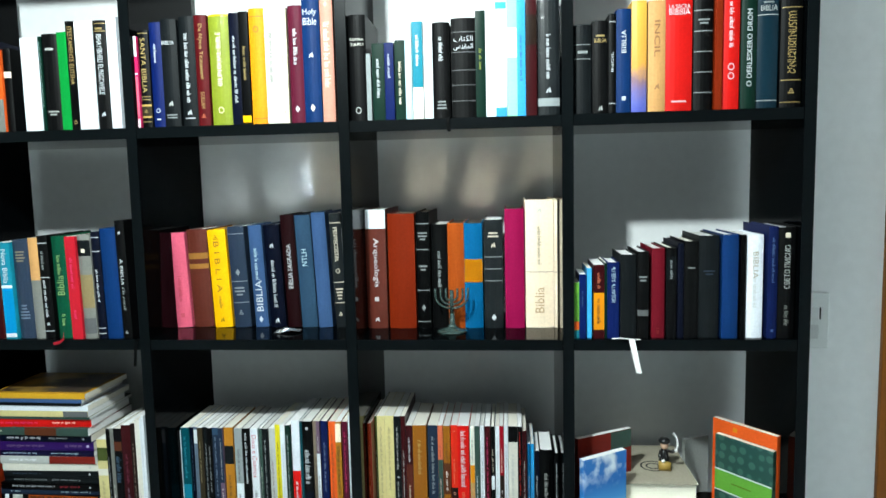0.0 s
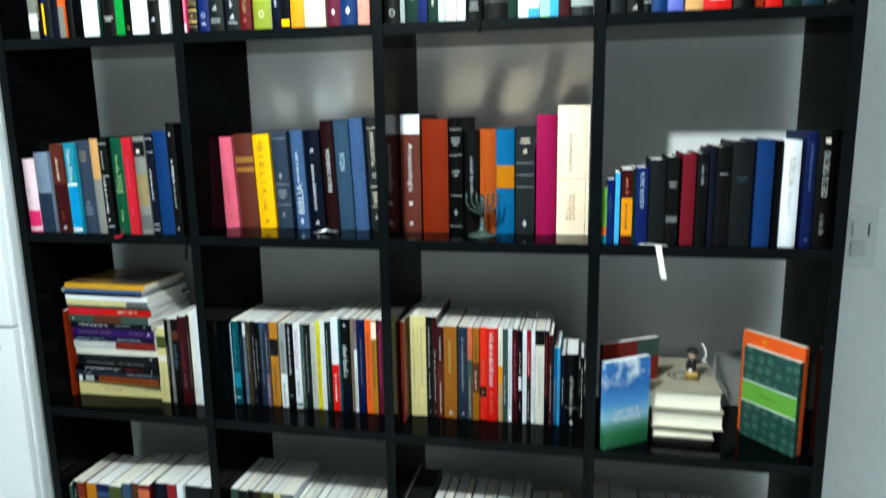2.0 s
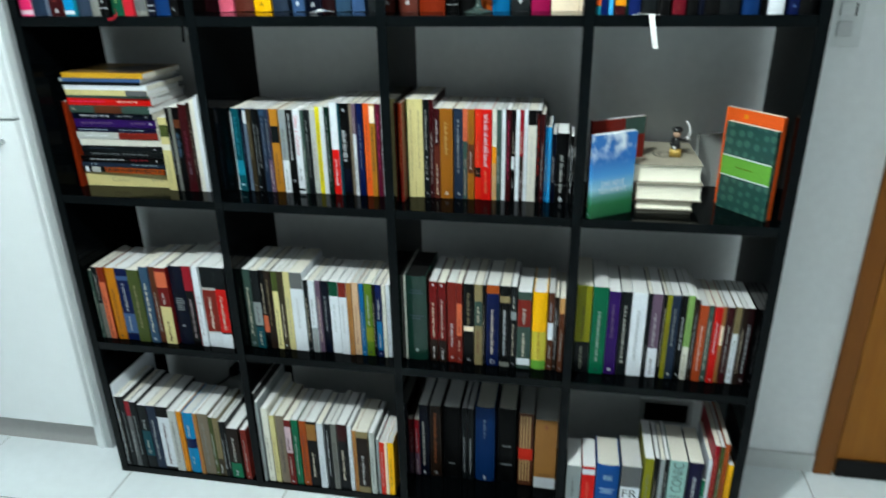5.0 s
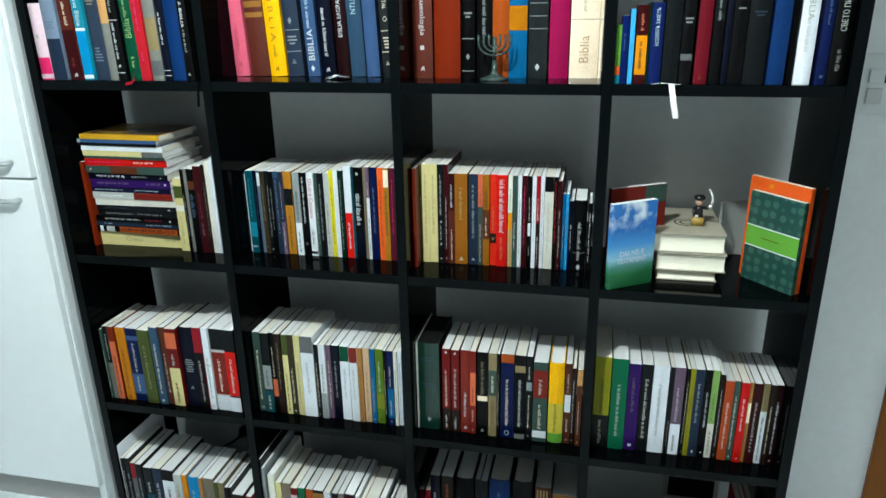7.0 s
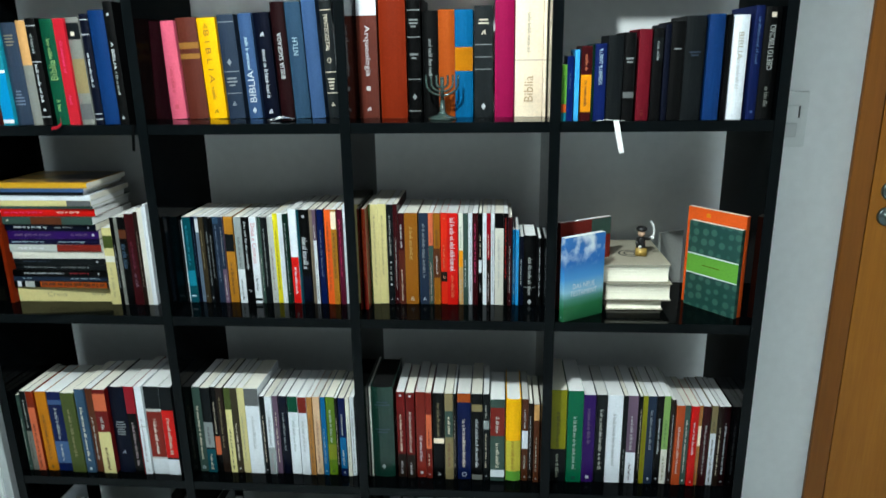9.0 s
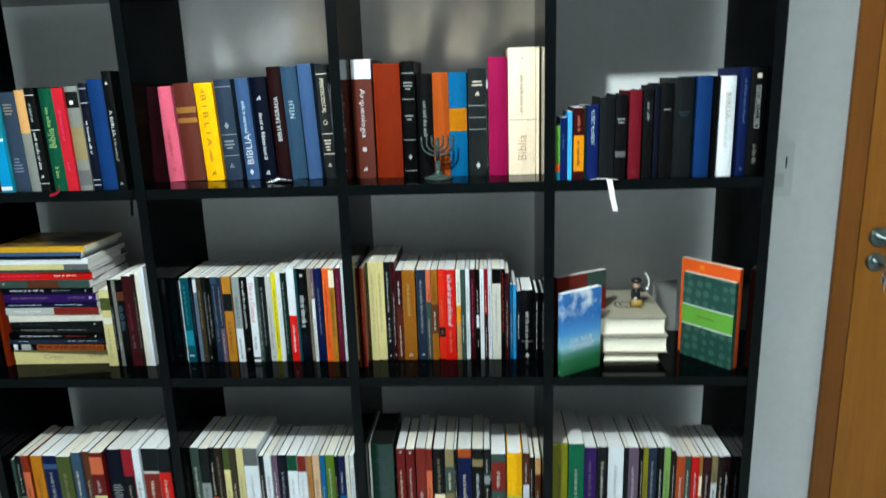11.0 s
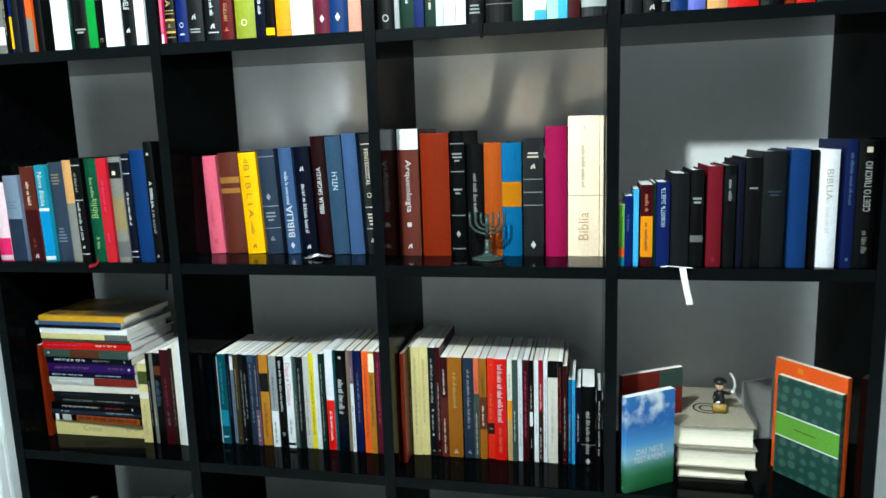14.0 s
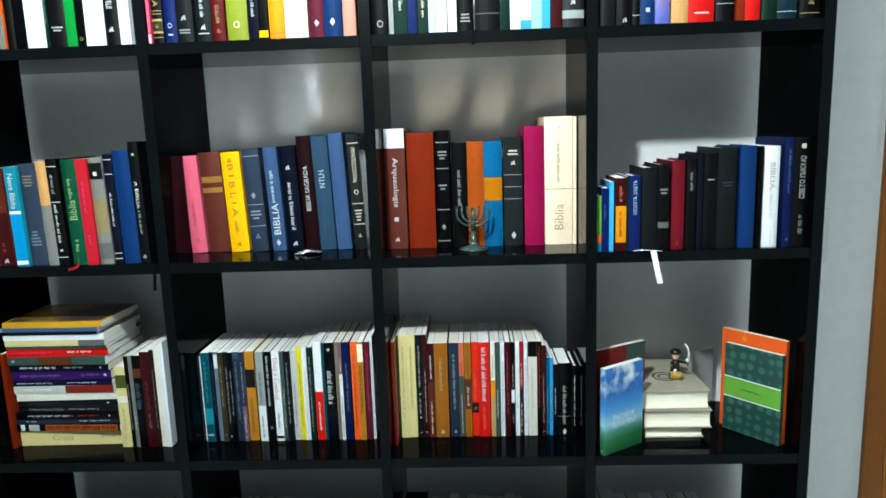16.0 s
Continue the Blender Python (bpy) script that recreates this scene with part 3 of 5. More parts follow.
books(1, 1, 12, [
    (64, 22, 177, "stone", "p", 'P:.1:.3:white'),
    (88, 7, 185, "black", "p", 'v:.2:.9:cream'),
    (96, 6, 184, "royal", "p", 'P:.05:.4:yellow'),
    (103, 16, 188, "charcoal", "h", ''),
    (121, 18, 187, "navy", "h", ''),
    (141, 15, 166, "orange", "p", 'P:0:.4:stone;P:.82:1:crimson'),
    (157, 17, 169, "black", "h", 'P:.65:.72:cream'),
    (199, 37, 188, "white", "p", ''),
    (236, 7, 190, "dkgreen", "p", 'v:.25:.95:mint2'),
    (243, 36, 194, "black", "h", 'w:.83:.88:stonel;w:.16:.22:stonel'),
    (279, 20, 196, "green", "p", ''),
    (298, 19, 217, "black", "p", 't:ITESTAMENTE ELITSHA:.42:.95:gold:d:.5;e:.07:gold'),
    (318, 38, 215, "white", "p", ''),
    (355, 30, 216, "black", "h", 't:IBHAYIBHELI ELINGCWELE:.32:.87:white:d:.4;l:.97:gold;w:.915:.95:gold;l:.9:gold;e:.14:white'),
    (386, 21, 222, "white", "p", 'e:.88:grey;v:.35:.7:grey'),
])
books(1, 2, 12, [
    (1, 6, 181, "pink", "p", 'P:.78:1:white;P:.58:.6:white;P:.12:.56:pink2;P:0:.1:pinkw'),
    (9, 21, 192, "black", "h", 'l:.97:gold;t:SANTA BIBLIA:.36:.92:gold:d:.5;l:.32:gold;l:.29:gold;P:.1:.24:gold;P:.12:.22:umber2;e:.17:gold;l:.06:gold'),
    (32, 24, 207, "royal", "h", 'v:.62:.8:white:.8;e:.16:white;w:.07:.1:white'),
    (57, 33, 211, "charcoal", "h", 't:BIBLIA:.765:.8:white:h;e:.22:stonel;w:.08:.13:grey'),
    (93, 32, 216, "charcoal", "h", 'v:.22:.85:white;e:.13:white;w:.07:.09:white'),
    (128, 25, 216, "dkred", "h", 't:De Nyew Testament:.42:.92:gold:d:.42;t:GULLAH:.16:.31:gold:d:.32;e:.09:salmon'),
    (155, 41, 217, "lime", "w", 'P:.985:1:yellow;t:BILINGUAL BIBLE:.36:.84:cream:u:.24;v:.4:.8:cream:.6;e:.14:cream'),
    (198, 20, 218, "navy", "p", 'v:.2:.8:white'),
    (218, 18, 220, "black", "p", 'v:.4:.7:gold;P:.02:.08:yellow'),
    (238, 31, 225, "amber", "h", 'l:.93:brown;l:.05:brown;e:.82:brown'),
    (270, 27, 222, "ivory", "p", 'e:.9:grey;v:.36:.8:grey2:1.5;e:.18:grey;l:.04:grey'),
    (298, 17, 224, "beige", "p", 'v:.46:.74:grey2;e:.1:grey2'),
    (318, 28, 227, "plum", "h", 'v:.5:.8:white;e:.12:white'),
    (346, 35, 237, "blue", "h", 't:Holy:.86:.92:white:h;t:Bible:.79:.85:white:h;e:.55:white;e:.12:cream'),
    (383, 25, 240, "coral", "h", 'v:.28:.8:cream:1.6;e:.94:peach;P:.0:.15:coral'),
])
books(1, 3, 12, [
    (1, 34, 203, "black", "h", 't:PAIPERA:.755:.78:ivory:h;t:TAPU:.705:.735:ivory:h;e:.1:stonel'),
    (35, 9, 128, "grey", "p", ''),
    (46, 24, 148, "dkgreen", "p", 'v:.3:.8:white'),
    (71, 18, 148, "royal", "p", 'v:.55:.85:white'),
    (91, 20, 152, "dkgreen", "p", 'v:.2:.75:cream'),
    (111, 13, 184, "ice", "p", ''),
    (125, 21, 186, "ivory", "p", 'P:.33:1:cyan;v:.55:.88:white'),
    (148, 17, 181, "white", "p", ''),
    (165, 33, 182, "black", "h", 'v:.6:.85:white;w:.1:.2:grey'),
    (201, 48, 188, "black", "h", 'l:.86:grey2;t:%s:.75:.82:white:h;t:%s:.675:.745:white:h;l:.66:grey2;l:.48:grey2;l:.33:grey2;l:.17:grey2' % (ARABIC_TOP, ARABIC_LOW)),
    (248, 19, 200, "dkgreen", "p", 'v:.45:.65:lime'),
    (267, 19, 212, "white", "p", ''),
    (286, 21, 214, "white", "p", 'P:0:.08:sky;P:.94:1:sky'),
    (308, 19, 221, "mint", "p", 'P:.5:.75:white'),
    (327, 16, 220, "sky", "p", 'v:.3:.7:royal'),
    (344, 20, 221, "maroon", "p", 'P:.6:.85:umber'),
    (365, 43, 216, "charcoal", "w", 'v:.32:.7:white;e:.22:white;P:.08:.15:grey'),
])
books(1, 4, 12, [
    (2, 33, 166, "charcoal", "h", 'l:.78:grey;w:.68:.74:grey;l:.62:grey'),
    (37, 29, 172, "black", "h", 'w:.83:.87:gold;t:BIBLIA:.765:.81:gold:h;e:.06:stonel'),
    (67, 14, 184, "black", "h", 'l:.92:white;t:INCIL:.42:.62:white:u;l:.1:white'),
    (81, 27, 191, "blue", "h", 't:BIBLIA:.58:.8:white:u;e:.14:white'),
    (109, 28, 205, "sunset", "h", ''),
    (140, 32, 205, "tan", "h", 't:INCIL:.5:.82:brown:d;e:.23:brown'),
    (172, 49, 208, "red", "h", 't:LA SACRA:.9:.94:white:h;t:BIBBIA:.85:.9:white:h;w:.08:.11:white'),
    (223, 35, 208, "black", "h", 'l:.88:grey;l:.7:grey;l:.52:grey;l:.34:grey;l:.16:grey;w:.76:.82:grey'),
    (260, 13, 207, "rust", "p", ''),
    (274, 32, 206, "red", "h", 'v:.55:.95:white;e:.3:white;e:.38:white'),
    (308, 28, 206, "dkgreen", "h", 't:O DERLESKERO DROM:.2:.88:white:u'),
    (337, 38, 201, "deepteal", "h", 'P:.07:.85:stonel;P:.077:.843:deepteal;t:BIBLIA:.88:.93:stonel:h;w:.95:.98:grey'),
    (378, 38, 201, "black", "h", 'l:.9:gold;t:ԱՍՏՈՒԱԾԱՇՈՒՆՉ:.31:.86:gold:d:.42;l:.25:gold;e:.15:gold;l:.05:gold'),
])
books(2, 1, 8, [
    (1, 32, 170, "pinkw", "w", 'P:0:.3:pink;P:.02:.08:pinkw;v:.55:.6:emerald'),
    (34, 37, 185, "greyblue", "w", 'w:.62:.72:steel;P:0:.5:slate'),
    (79, 33, 203, "brownred", "p", 'P:0:.55:maroon;v:.6:.85:cream;e:.06:white;v:.15:.25:redbrown'),
    (119, 25, 206, "cyan", "p", 'P:.06:.53:azure2;t:Nova Biblia:.58:.93:white:d:.45;P:.53:.56:white;P:.02:.06:white'),
    (146, 35, 211, "slate", "w", 'w:.78:.9:khaki;w:.2:.36:greyblue'),
    (183, 22, 215, "stone", "w", 'P:.58:1:tan;w:.1:.4:grey2'),
    (208, 22, 219, "black", "h", 'l:.93:white;v:.68:.88:grey;l:.6:white;v:.22:.58:white;e:.15:white;l:.08:white'),
    (235, 32, 217, "green2", "h", 't:Biblia:.43:.62:limelt:u:.5;v:.63:.82:limelt;v:.13:.24:limelt'),
    (270, 23, 217, "rose", "p", 'v:.5:.8:pink;v:.2:.3:pink'),
    (294, 28, 219, "stone", "w", 'P:.3:.62:khaki;e:.85:cream;P:.8:.95:charcoal;P:.05:.2:grey2'),
    (325, 18, 225, "navy", "h", 'l:.95:white;l:.82:white;v:.35:.65:white;l:.1:white;l:.05:white'),
    (344, 34, 232, "blue", "h", ''),
    (381, 20, 248, "black", "h", 't:A BIBLIA:.46:.68:white:d;v:.25:.44:grey;e:.9:white;e:.06:white'),
], 1.0)
books(2, 2, 117, [
    (1, 35, 213, "pink2", "s", 'v:.28:.55:crimson;e:.13:crimson'),
    (40, 46, 219, "brownred", "w", 'P:.7:.76:bronze;P:.6:.65:bronze'),
    (89, 41, 218, "yellow", "s", 't:B I B L I A:.36:.88:brown:d:.3;v:.2:.32:brown;e:.08:black;e:.92:black'),
    (135, 38, 224, "slate", "w", 'l:.93:grey;e:.55:grey;l:.46:grey;w:.32:.42:grey;l:.25:grey;e:.15:grey'),
    (182, 30, 226, "denim", "s", 't:BIBLIA:.16:.46:white:u:.5;v:.47:.78:ice;e:.08:white'),
    (217, 35, 227, "navy", "s", 'v:.2:.66:white;e:.8:white;e:.07:white'),
    (257, 30, 248, "wine", "m", 't:BIBLIA SAGRADA:.35:.74:white:u'),
    (289, 35, 247, "steel", "d", 't:NTLH:.55:.7:ice:u'),
    (327, 31, 252, "denim", "d", ''),
    (366, 26, 249, "charcoal", "w", 't:PENTECOSTAL:.58:.88:cream:d;e:.5:cream;l:.92:cream;w:.25:.36:cream;l:.4:cream;l:.22:cream;e:.12:cream'),
], 2.2)
books(2, 3, 109, [
    (1, 44, 257, "brownred", "w", 'P:.84:1:white;t:Arqueologia:.35:.76:white:d;e:.25:white;e:.08:white'),
    (49, 58, 247, "rust", "d", ''),
    (110, 29, 250, "black", "g", 'l:.9:grey;w:.76:.84:grey;l:.68:grey;w:.5:.56:grey;l:.33:grey;e:.18:grey;l:.06:grey'),
    (143, 34, 223, "black", "h", 'v:.4:.75:grey'),
    (177, 35, 225, "tangerine", "g", ''),
    (212, 39, 224, "azure", "g", 'P:.44:.66:amber2'),
    (254, 40, 231, "charcoal", "w", 'w:.84:.9:cream;e:.77:cream;l:.66:grey;l:.55:grey;l:.44:grey;e:.1:white'),
    (298, 41, 253, "magenta", "g", ''),
    (341, 59, 271, "cream", "g", 'l:.44:brown;t:Biblia:.12:.32:bronze:u;e:.92:grey;v:.5:.8:khaki'),
    (401, 7, 270, "cream", "h", 'l:.44:brown'),
])
books(2, 4, 12, [
    (1, 10, 111, "limegreen", "p", 'P:.15:.3:orange;P:0:.14:cyan;t:NOVY ZAKON:.3:.8:black:u'),
    (11, 13, 127, "royal", "p", 'v:.5:.75:denim'),
    (26, 9, 139, "sky", "p", ''),
    (38, 21, 146, "maroon", "p", 'P:.12:.62:amber;v:.68:.9:salmon;v:.2:.55:brown'),
    (60, 4, 149, "dkgreen", "p", ''),
    (65, 23, 150, "royal", "h", 't:НОВИЯТЪ ЗАВЕТЪ:.48:.94:ice:u'),
    (90, 30, 165, "charcoal", "h", ''),
    (122, 22, 170, "black", "h", 'w:.66:.74:grey;P:.26:.33:grey2'),
    (150, 25, 176, "carmine", "h", 'v:.05:.12:redbrown'),
    (177, 19, 177, "black", "h", 'P:.65:.9:charcoal;v:.66:.89:grey'),
    (199, 11, 185, "navy", "h", ''),
    (211, 26, 189, "black", "h", 'w:.72:.75:grey'),
    (238, 39, 199, "charcoal", "h", 'w:.62:.68:slate'),
    (281, 30, 201, "blue", "h", ''),
    (315, 9, 200, "black", "p", ''),
    (327, 31, 199, "white", "h", 't:BIBLIA:.58:.84:khaki:d;v:.3:.6:stonel'),
    (365, 18, 215, "royal2", "h", 'v:.5:.92:denim;e:.07:denim'),
    (384, 32, 213, "black", "h", 't:СВЕТО ПИСМО:.45:.84:stonel:u;e:.93:cream;v:.12:.3:stone'),
])
books(3, 2, 97, [
    (1, 4, 203, "white", "p", 'v:0.15:0.77:grey2'),
    (5, 19, 212, "teal", "p", 'P:.2:.38:cyan;v:.45:.9:cyan;w:.07:.11:ice'),
    (24, 9, 212, "navy", "p", 'v:.3:.9:steel'),
    (33, 9, 212, "greyblue", "p", 'P:.82:.97:white;v:.1:.75:slate:1.4'),
    (43, 12, 212, "umber2", "p", 'v:.4:.86:khaki;e:.08:grey'),
    (55, 11, 212, "charcoal", "p", 'v:.2:.85:grey;e:.05:white'),
    (66, 11, 212, "black", "p", 'v:.3:.8:grey'),
    (77, 14, 212, "slate", "p", 'v:.25:.9:greyblue;P:.92:1:steel'),
    (92, 10, 212, "mauve", "p", 'P:.4:1:slate;v:.1:.34:ivory;v:.44:.89:grey;e:.05:white'),
    (103, 21, 212, "ochre", "p", 'P:.6:.8:charcoal;v:.1:.5:umber'),
    (129, 17, 212, "grey", "p", 'P:0:.4:white;v:0.04:0.29:umber;v:0.43:0.77:charcoal'),
    (147, 17, 212, "black", "p", 'v:.4:.95:white;e:.15:white'),
    (166, 17, 212, "white", "p", 't:Deus e Cosmos:.47:.93:redtext:d:.62;v:.15:.33:black:1.3;P:.03:.06:charcoal'),
    (185, 7, 212, "greygreen", "p", 'v:0.15:0.59:ivory;e:.05:white'),
    (193, 13, 212, "charcoal", "p", 'v:.2:.9:grey'),
    (207, 14, 212, "stonel", "p", 'v:0.15:0.64:dkred;e:.05:charcoal'),
    (221, 12, 220, "lemon", "p", 'v:0.15:0.82:umber'),
    (233, 11, 220, "white", "p", 'v:.2:.8:grey'),
    (245, 12, 220, "dkgreen", "p", 'v:.1:.9:grey'),
    (259, 18, 230, "white", "p", 'P:0:.5:red;v:.1:.4:white'),
    (279, 5, 230, "teal", "p", ''),
    (285, 21, 230, "black", "p", 'v:.38:.72:white:2.0;P:.04:.3:navy;e:.93:white'),
    (308, 9, 230, "taupe", "p", 'v:0.15:0.65:umber'),
    (316, 8, 230, "mauve", "p", 'P:0:.68:white;v:0.04:0.47:umber;v:0.71:0.85:ivory'),
    (326, 15, 230, "royal2", "p", 'v:.3:.8:greyblue'),
    (344, 15, 230, "orange", "p", 'v:0.15:0.87:umber'),
    (359, 13, 230, "ochre", "p", 'P:.8:.98:cream;v:.28:.76:umber:1.6;e:.05:black'),
    (374, 12, 230, "plum", "p", 'v:.3:.9:pink'),
    (387, 6, 241, "white", "p", 'v:0.15:0.85:grey2;e:.05:charcoal'),
])
books(3, 3, 104, [
    (9, 4, 241, "olive", "p", 'v:0.15:0.69:cream;e:.05:white'),
    (14, 17, 241, "creamy", "p", 'v:.2:.9:khaki'),
    (31, 19, 241, "creamy", "p", 'v:.3:.9:khaki'),
    (51, 15, 241, "charcoal", "p", 'e:.43:white;e:.2:white;v:.5:.9:stonel;v:.24:.39:stonel;e:.05:white'),
    (66, 10, 241, "maroon", "p", 'v:0.15:0.68:stonel;e:.05:white'),
    (77, 15, 221, "maroon", "p", 'P:0:.6:brownred;v:0.04:0.39:cream;v:0.63:0.88:white'),
    (92, 30, 221, "ochre2", "p", 'v:.5:.85:gold;e:.06:white'),
    (125, 22, 221, "slate", "p", 'v:.3:.9:grey;e:.06:white'),
    (147, 11, 221, "salmon", "p", 'P:0:.65:greygreen;v:0.04:0.46:stonel;v:0.68:0.80:dkred'),
    (159, 15, 221, "ochre2", "p", 'P:.3:.62:brown;v:0.34:0.54:white;v:0.65:0.83:umber'),
    (175, 15, 221, "redor", "p", 'P:.25:.36:umber;e:.3:peach;v:.4:.66:salmon;e:.94:salmon'),
    (190, 25, 221, "red", "p", 'v:.38:.95:white:1.5;v:.08:.34:salmon'),
    (217, 10, 221, "ivory", "p", 'P:0:.42:tan;P:.42:.6:amber;v:0.04:0.29:grey2;v:0.63:0.86:charcoal'),
    (227, 11, 221, "greygreen", "p", 'v:.2:.5:white'),
    (239, 9, 221, "white", "p", 'v:0.15:0.82:grey2'),
    (249, 12, 221, "maroon", "p", 'v:.25:.9:pink'),
    (263, 7, 221, "black", "p", 'P:.36:.5:white;v:0.15:0.25:white;v:0.53:0.77:cream'),
    (272, 9, 221, "white", "p", 'v:.3:.9:grey'),
    (281, 9, 221, "redc", "p", 'P:0:.5:umber;v:0.04:0.35:white;v:0.53:0.78:cream'),
    (291, 8, 221, "white", "p", 'v:0.15:0.82:umber'),
    (300, 20, 221, "ivory", "p", 'P:.84:1:black;v:.2:.72:grey'),
    (320, 10, 221, "black", "p", 'v:.3:.95:red'),
    (330, 9, 212, "maroon", "p", 'v:0.15:0.68:stonel;e:.05:white'),
    (341, 6, 182, "azure", "p", 'v:0.15:0.60:stonel;e:.05:white'),
    (348, 7, 182, "cyan2", "p", 'v:0.15:0.80:grey2'),
    (356, 10, 166, "navy", "p", 'v:.3:.7:white'),
    (366, 30, 168, "black", "h", 'l:.26:grey;v:0.15:0.72:stonel;e:.05:white'),
    (398, 10, 163, "black", "h", 'v:0.15:0.87:white'),
])
books(3, 3, 62, [
    (1, 5, 239, "rust", "p", 'P:.0:.3:dkred2;v:.35:.8:salmon'),
    (6, 3, 239, "redbrown", "p", ''),
])
books(4, 1, 26, [
    (1, 7, 211, "greygreen", "p", 'v:0.15:0.69:ivory;e:.05:white'),
    (10, 15, 221, "stone", "p", 'P:.5:1:charcoal;v:0.15:0.43:umber;v:0.54:0.90:stonel;e:.05:charcoal'),
    (26, 18, 221, "rust", "p", 'P:0:.8:salmon;v:0.04:0.60:umber'),
    (50, 27, 221, "amber2", "p", 'v:0.15:0.71:umber;e:.05:charcoal'),
    (79, 37, 221, "royal2", "p", 'P:.1:.38:denim;P:.84:.9:denim;v:0.14:0.34:ivory;v:0.41:0.80:stonel'),
    (118, 34, 221, "olive", "p", 'v:.2:.8:khaki'),
    (156, 23, 232, "steel", "p", 'v:0.15:0.79:cream;e:.05:white'),
    (180, 18, 232, "brown", "p", 'v:0.15:0.67:stonel'),
    (201, 32, 232, "dkred2", "p", 'P:0:.5:creamy;P:.75:.95:salmon;v:0.04:0.31:umber;v:0.53:0.68:stonel'),
    (237, 44, 237, "navy", "h", 'w:.45:.62:grey;e:.25:grey'),
    (283, 24, 242, "crimson", "p", 'P:0:.7:black;v:.1:.6:grey'),
    (309, 17, 242, "white", "p", 'l:.55:black;v:0.15:0.64:dkred;e:.05:charcoal'),
    (330, 39, 242, "stonel", "p", 'P:.75:1:charcoal;P:.2:.72:redbrown;P:0:.18:white;v:0.24:0.64:cream'),
    (370, 30, 242, "charcoal", "p", 'P:.2:.74:red;P:0:.18:white;v:0.24:0.66:cream'),
])
books(4, 2, 45, [
    (1, 20, 234, "greygreen", "p", 'l:.52:black;v:0.15:0.78:cream;e:.05:white'),
    (23, 23, 234, "charcoal", "p", 'P:.3:.6:grey;P:0:.28:teal;v:0.04:0.22:cream;v:0.34:0.55:grey2'),
    (45, 14, 234, "black", "p", 'P:.2:.42:salmon;v:0.45:0.83:cream'),
    (61, 17, 234, "umber", "p", 'v:.3:.9:khaki'),
    (81, 16, 234, "olive", "p", 'P:0:.75:creamy;v:0.04:0.53:umber'),
    (97, 16, 234, "umber2", "p", 'v:0.15:0.59:cream;e:.05:white'),
    (114, 17, 234, "creamy", "p", 'v:0.15:0.67:grey2'),
    (132, 35, 234, "white", "p", 'P:.8:1:grey2;v:.3:.7:grey'),
    (169, 11, 214, "charcoal", "p", 'v:0.15:0.78:cream;e:.05:white'),
    (182, 17, 214, "white", "p", 'P:0:.35:grey;v:0.04:0.27:dkred;v:0.38:0.75:umber'),
    (200, 13, 214, "mauve", "p", 'v:0.15:0.79:cream'),
    (215, 20, 214, "navy", "p", 'v:.3:.8:grey'),
    (237, 24, 214, "white", "p", 'P:.8:1:green2;v:.3:.7:grey'),
    (263, 21, 214, "white", "p", 'P:.8:1:redbrown;v:.3:.7:grey'),
    (285, 13, 214, "tan2", "p", 'v:0.15:0.74:umber;e:.05:charcoal'),
    (299, 17, 214, "peach", "p", 'v:0.15:0.69:dkred;e:.05:charcoal'),
    (318, 12, 214, "azure", "p", 'v:0.15:0.61:stonel;e:.05:white'),
    (331, 21, 214, "olive2", "p", 'P:.2:.4:lime;v:0.43:0.84:stonel;e:.05:charcoal'),
    (353, 7, 214, "black", "p", 'v:0.15:0.75:cream'),
    (362, 16, 214, "royal2", "p", 'P:.1:.5:azure;v:0.14:0.34:ivory;v:0.53:0.82:ivory;e:.05:white'),
    (380, 9, 214, "ivory", "p", 'v:0.15:0.79:charcoal'),
    (390, 10, 214, "white", "p", 'v:0.15:0.87:umber;e:.05:charcoal'),
])
books(4, 3, 47, [
    (1, 4, 243, "ivory", "p", 'v:0.15:0.63:grey2'),
    (67, 20, 232, "dkred2", "p", 'P:0:.28:umber;e:.96:white;v:0.04:0.20:white;v:0.31:0.75:cream'),
    (90, 20, 232, "dkred2", "p", 'P:0:.28:umber;e:.96:white;v:0.04:0.19:white;v:0.31:0.79:ivory'),
    (113, 23, 232, "redbrown", "p", 'v:.2:.5:white;e:.06:white'),
    (137, 14, 232, "redbrown", "p", 'P:.35:.75:salmon;e:.05:white;v:0.15:0.29:cream;v:0.39:0.58:dkred'),
    (155, 26, 232, "black", "p", 'P:.42:.48:cream;v:.5:.9:khaki;e:.06:white'),
    (183, 20, 232, "khaki", "p", 'P:.5:.8:greygreen;v:0.15:0.45:dkred;v:0.54:0.75:cream'),
    (204, 6, 232, "black", "p", 'v:0.15:0.75:cream;e:.05:white'),
    (213, 32, 232, "royal2", "p", 'P:.9:1:tangerine;e:.06:white;v:0.15:0.73:cream'),
    (247, 26, 232, "black", "p", 'v:.15:.72:white;P:.8:.88:khaki;P:.0:.06:stone'),
    (275, 14, 232, "charcoal", "p", 'P:.6:.7:grey;v:0.15:0.55:cream;v:0.73:0.88:ivory;e:.05:white'),
    (292, 34, 220, "greygreen", "p", 'P:.56:.9:redbrown;P:.05:.14:white;v:0.17:0.49:cream;v:0.60:0.80:ivory'),
    (329, 36, 220, "yellow", "h", 'P:0:.12:limegreen;P:.12:.5:yellow2;v:.15:.5:olive'),
    (367, 15, 220, "brown", "p", 'P:.4:.62:white;v:0.15:0.32:ivory;v:0.65:0.88:white;e:.05:white'),
    (383, 9, 209, "umber", "p", 'v:0.15:0.85:white;e:.05:white'),
    (395, 13, 209, "brown", "p", 'P:.8:1:tan;v:0.15:0.60:ivory;e:.05:white'),
])
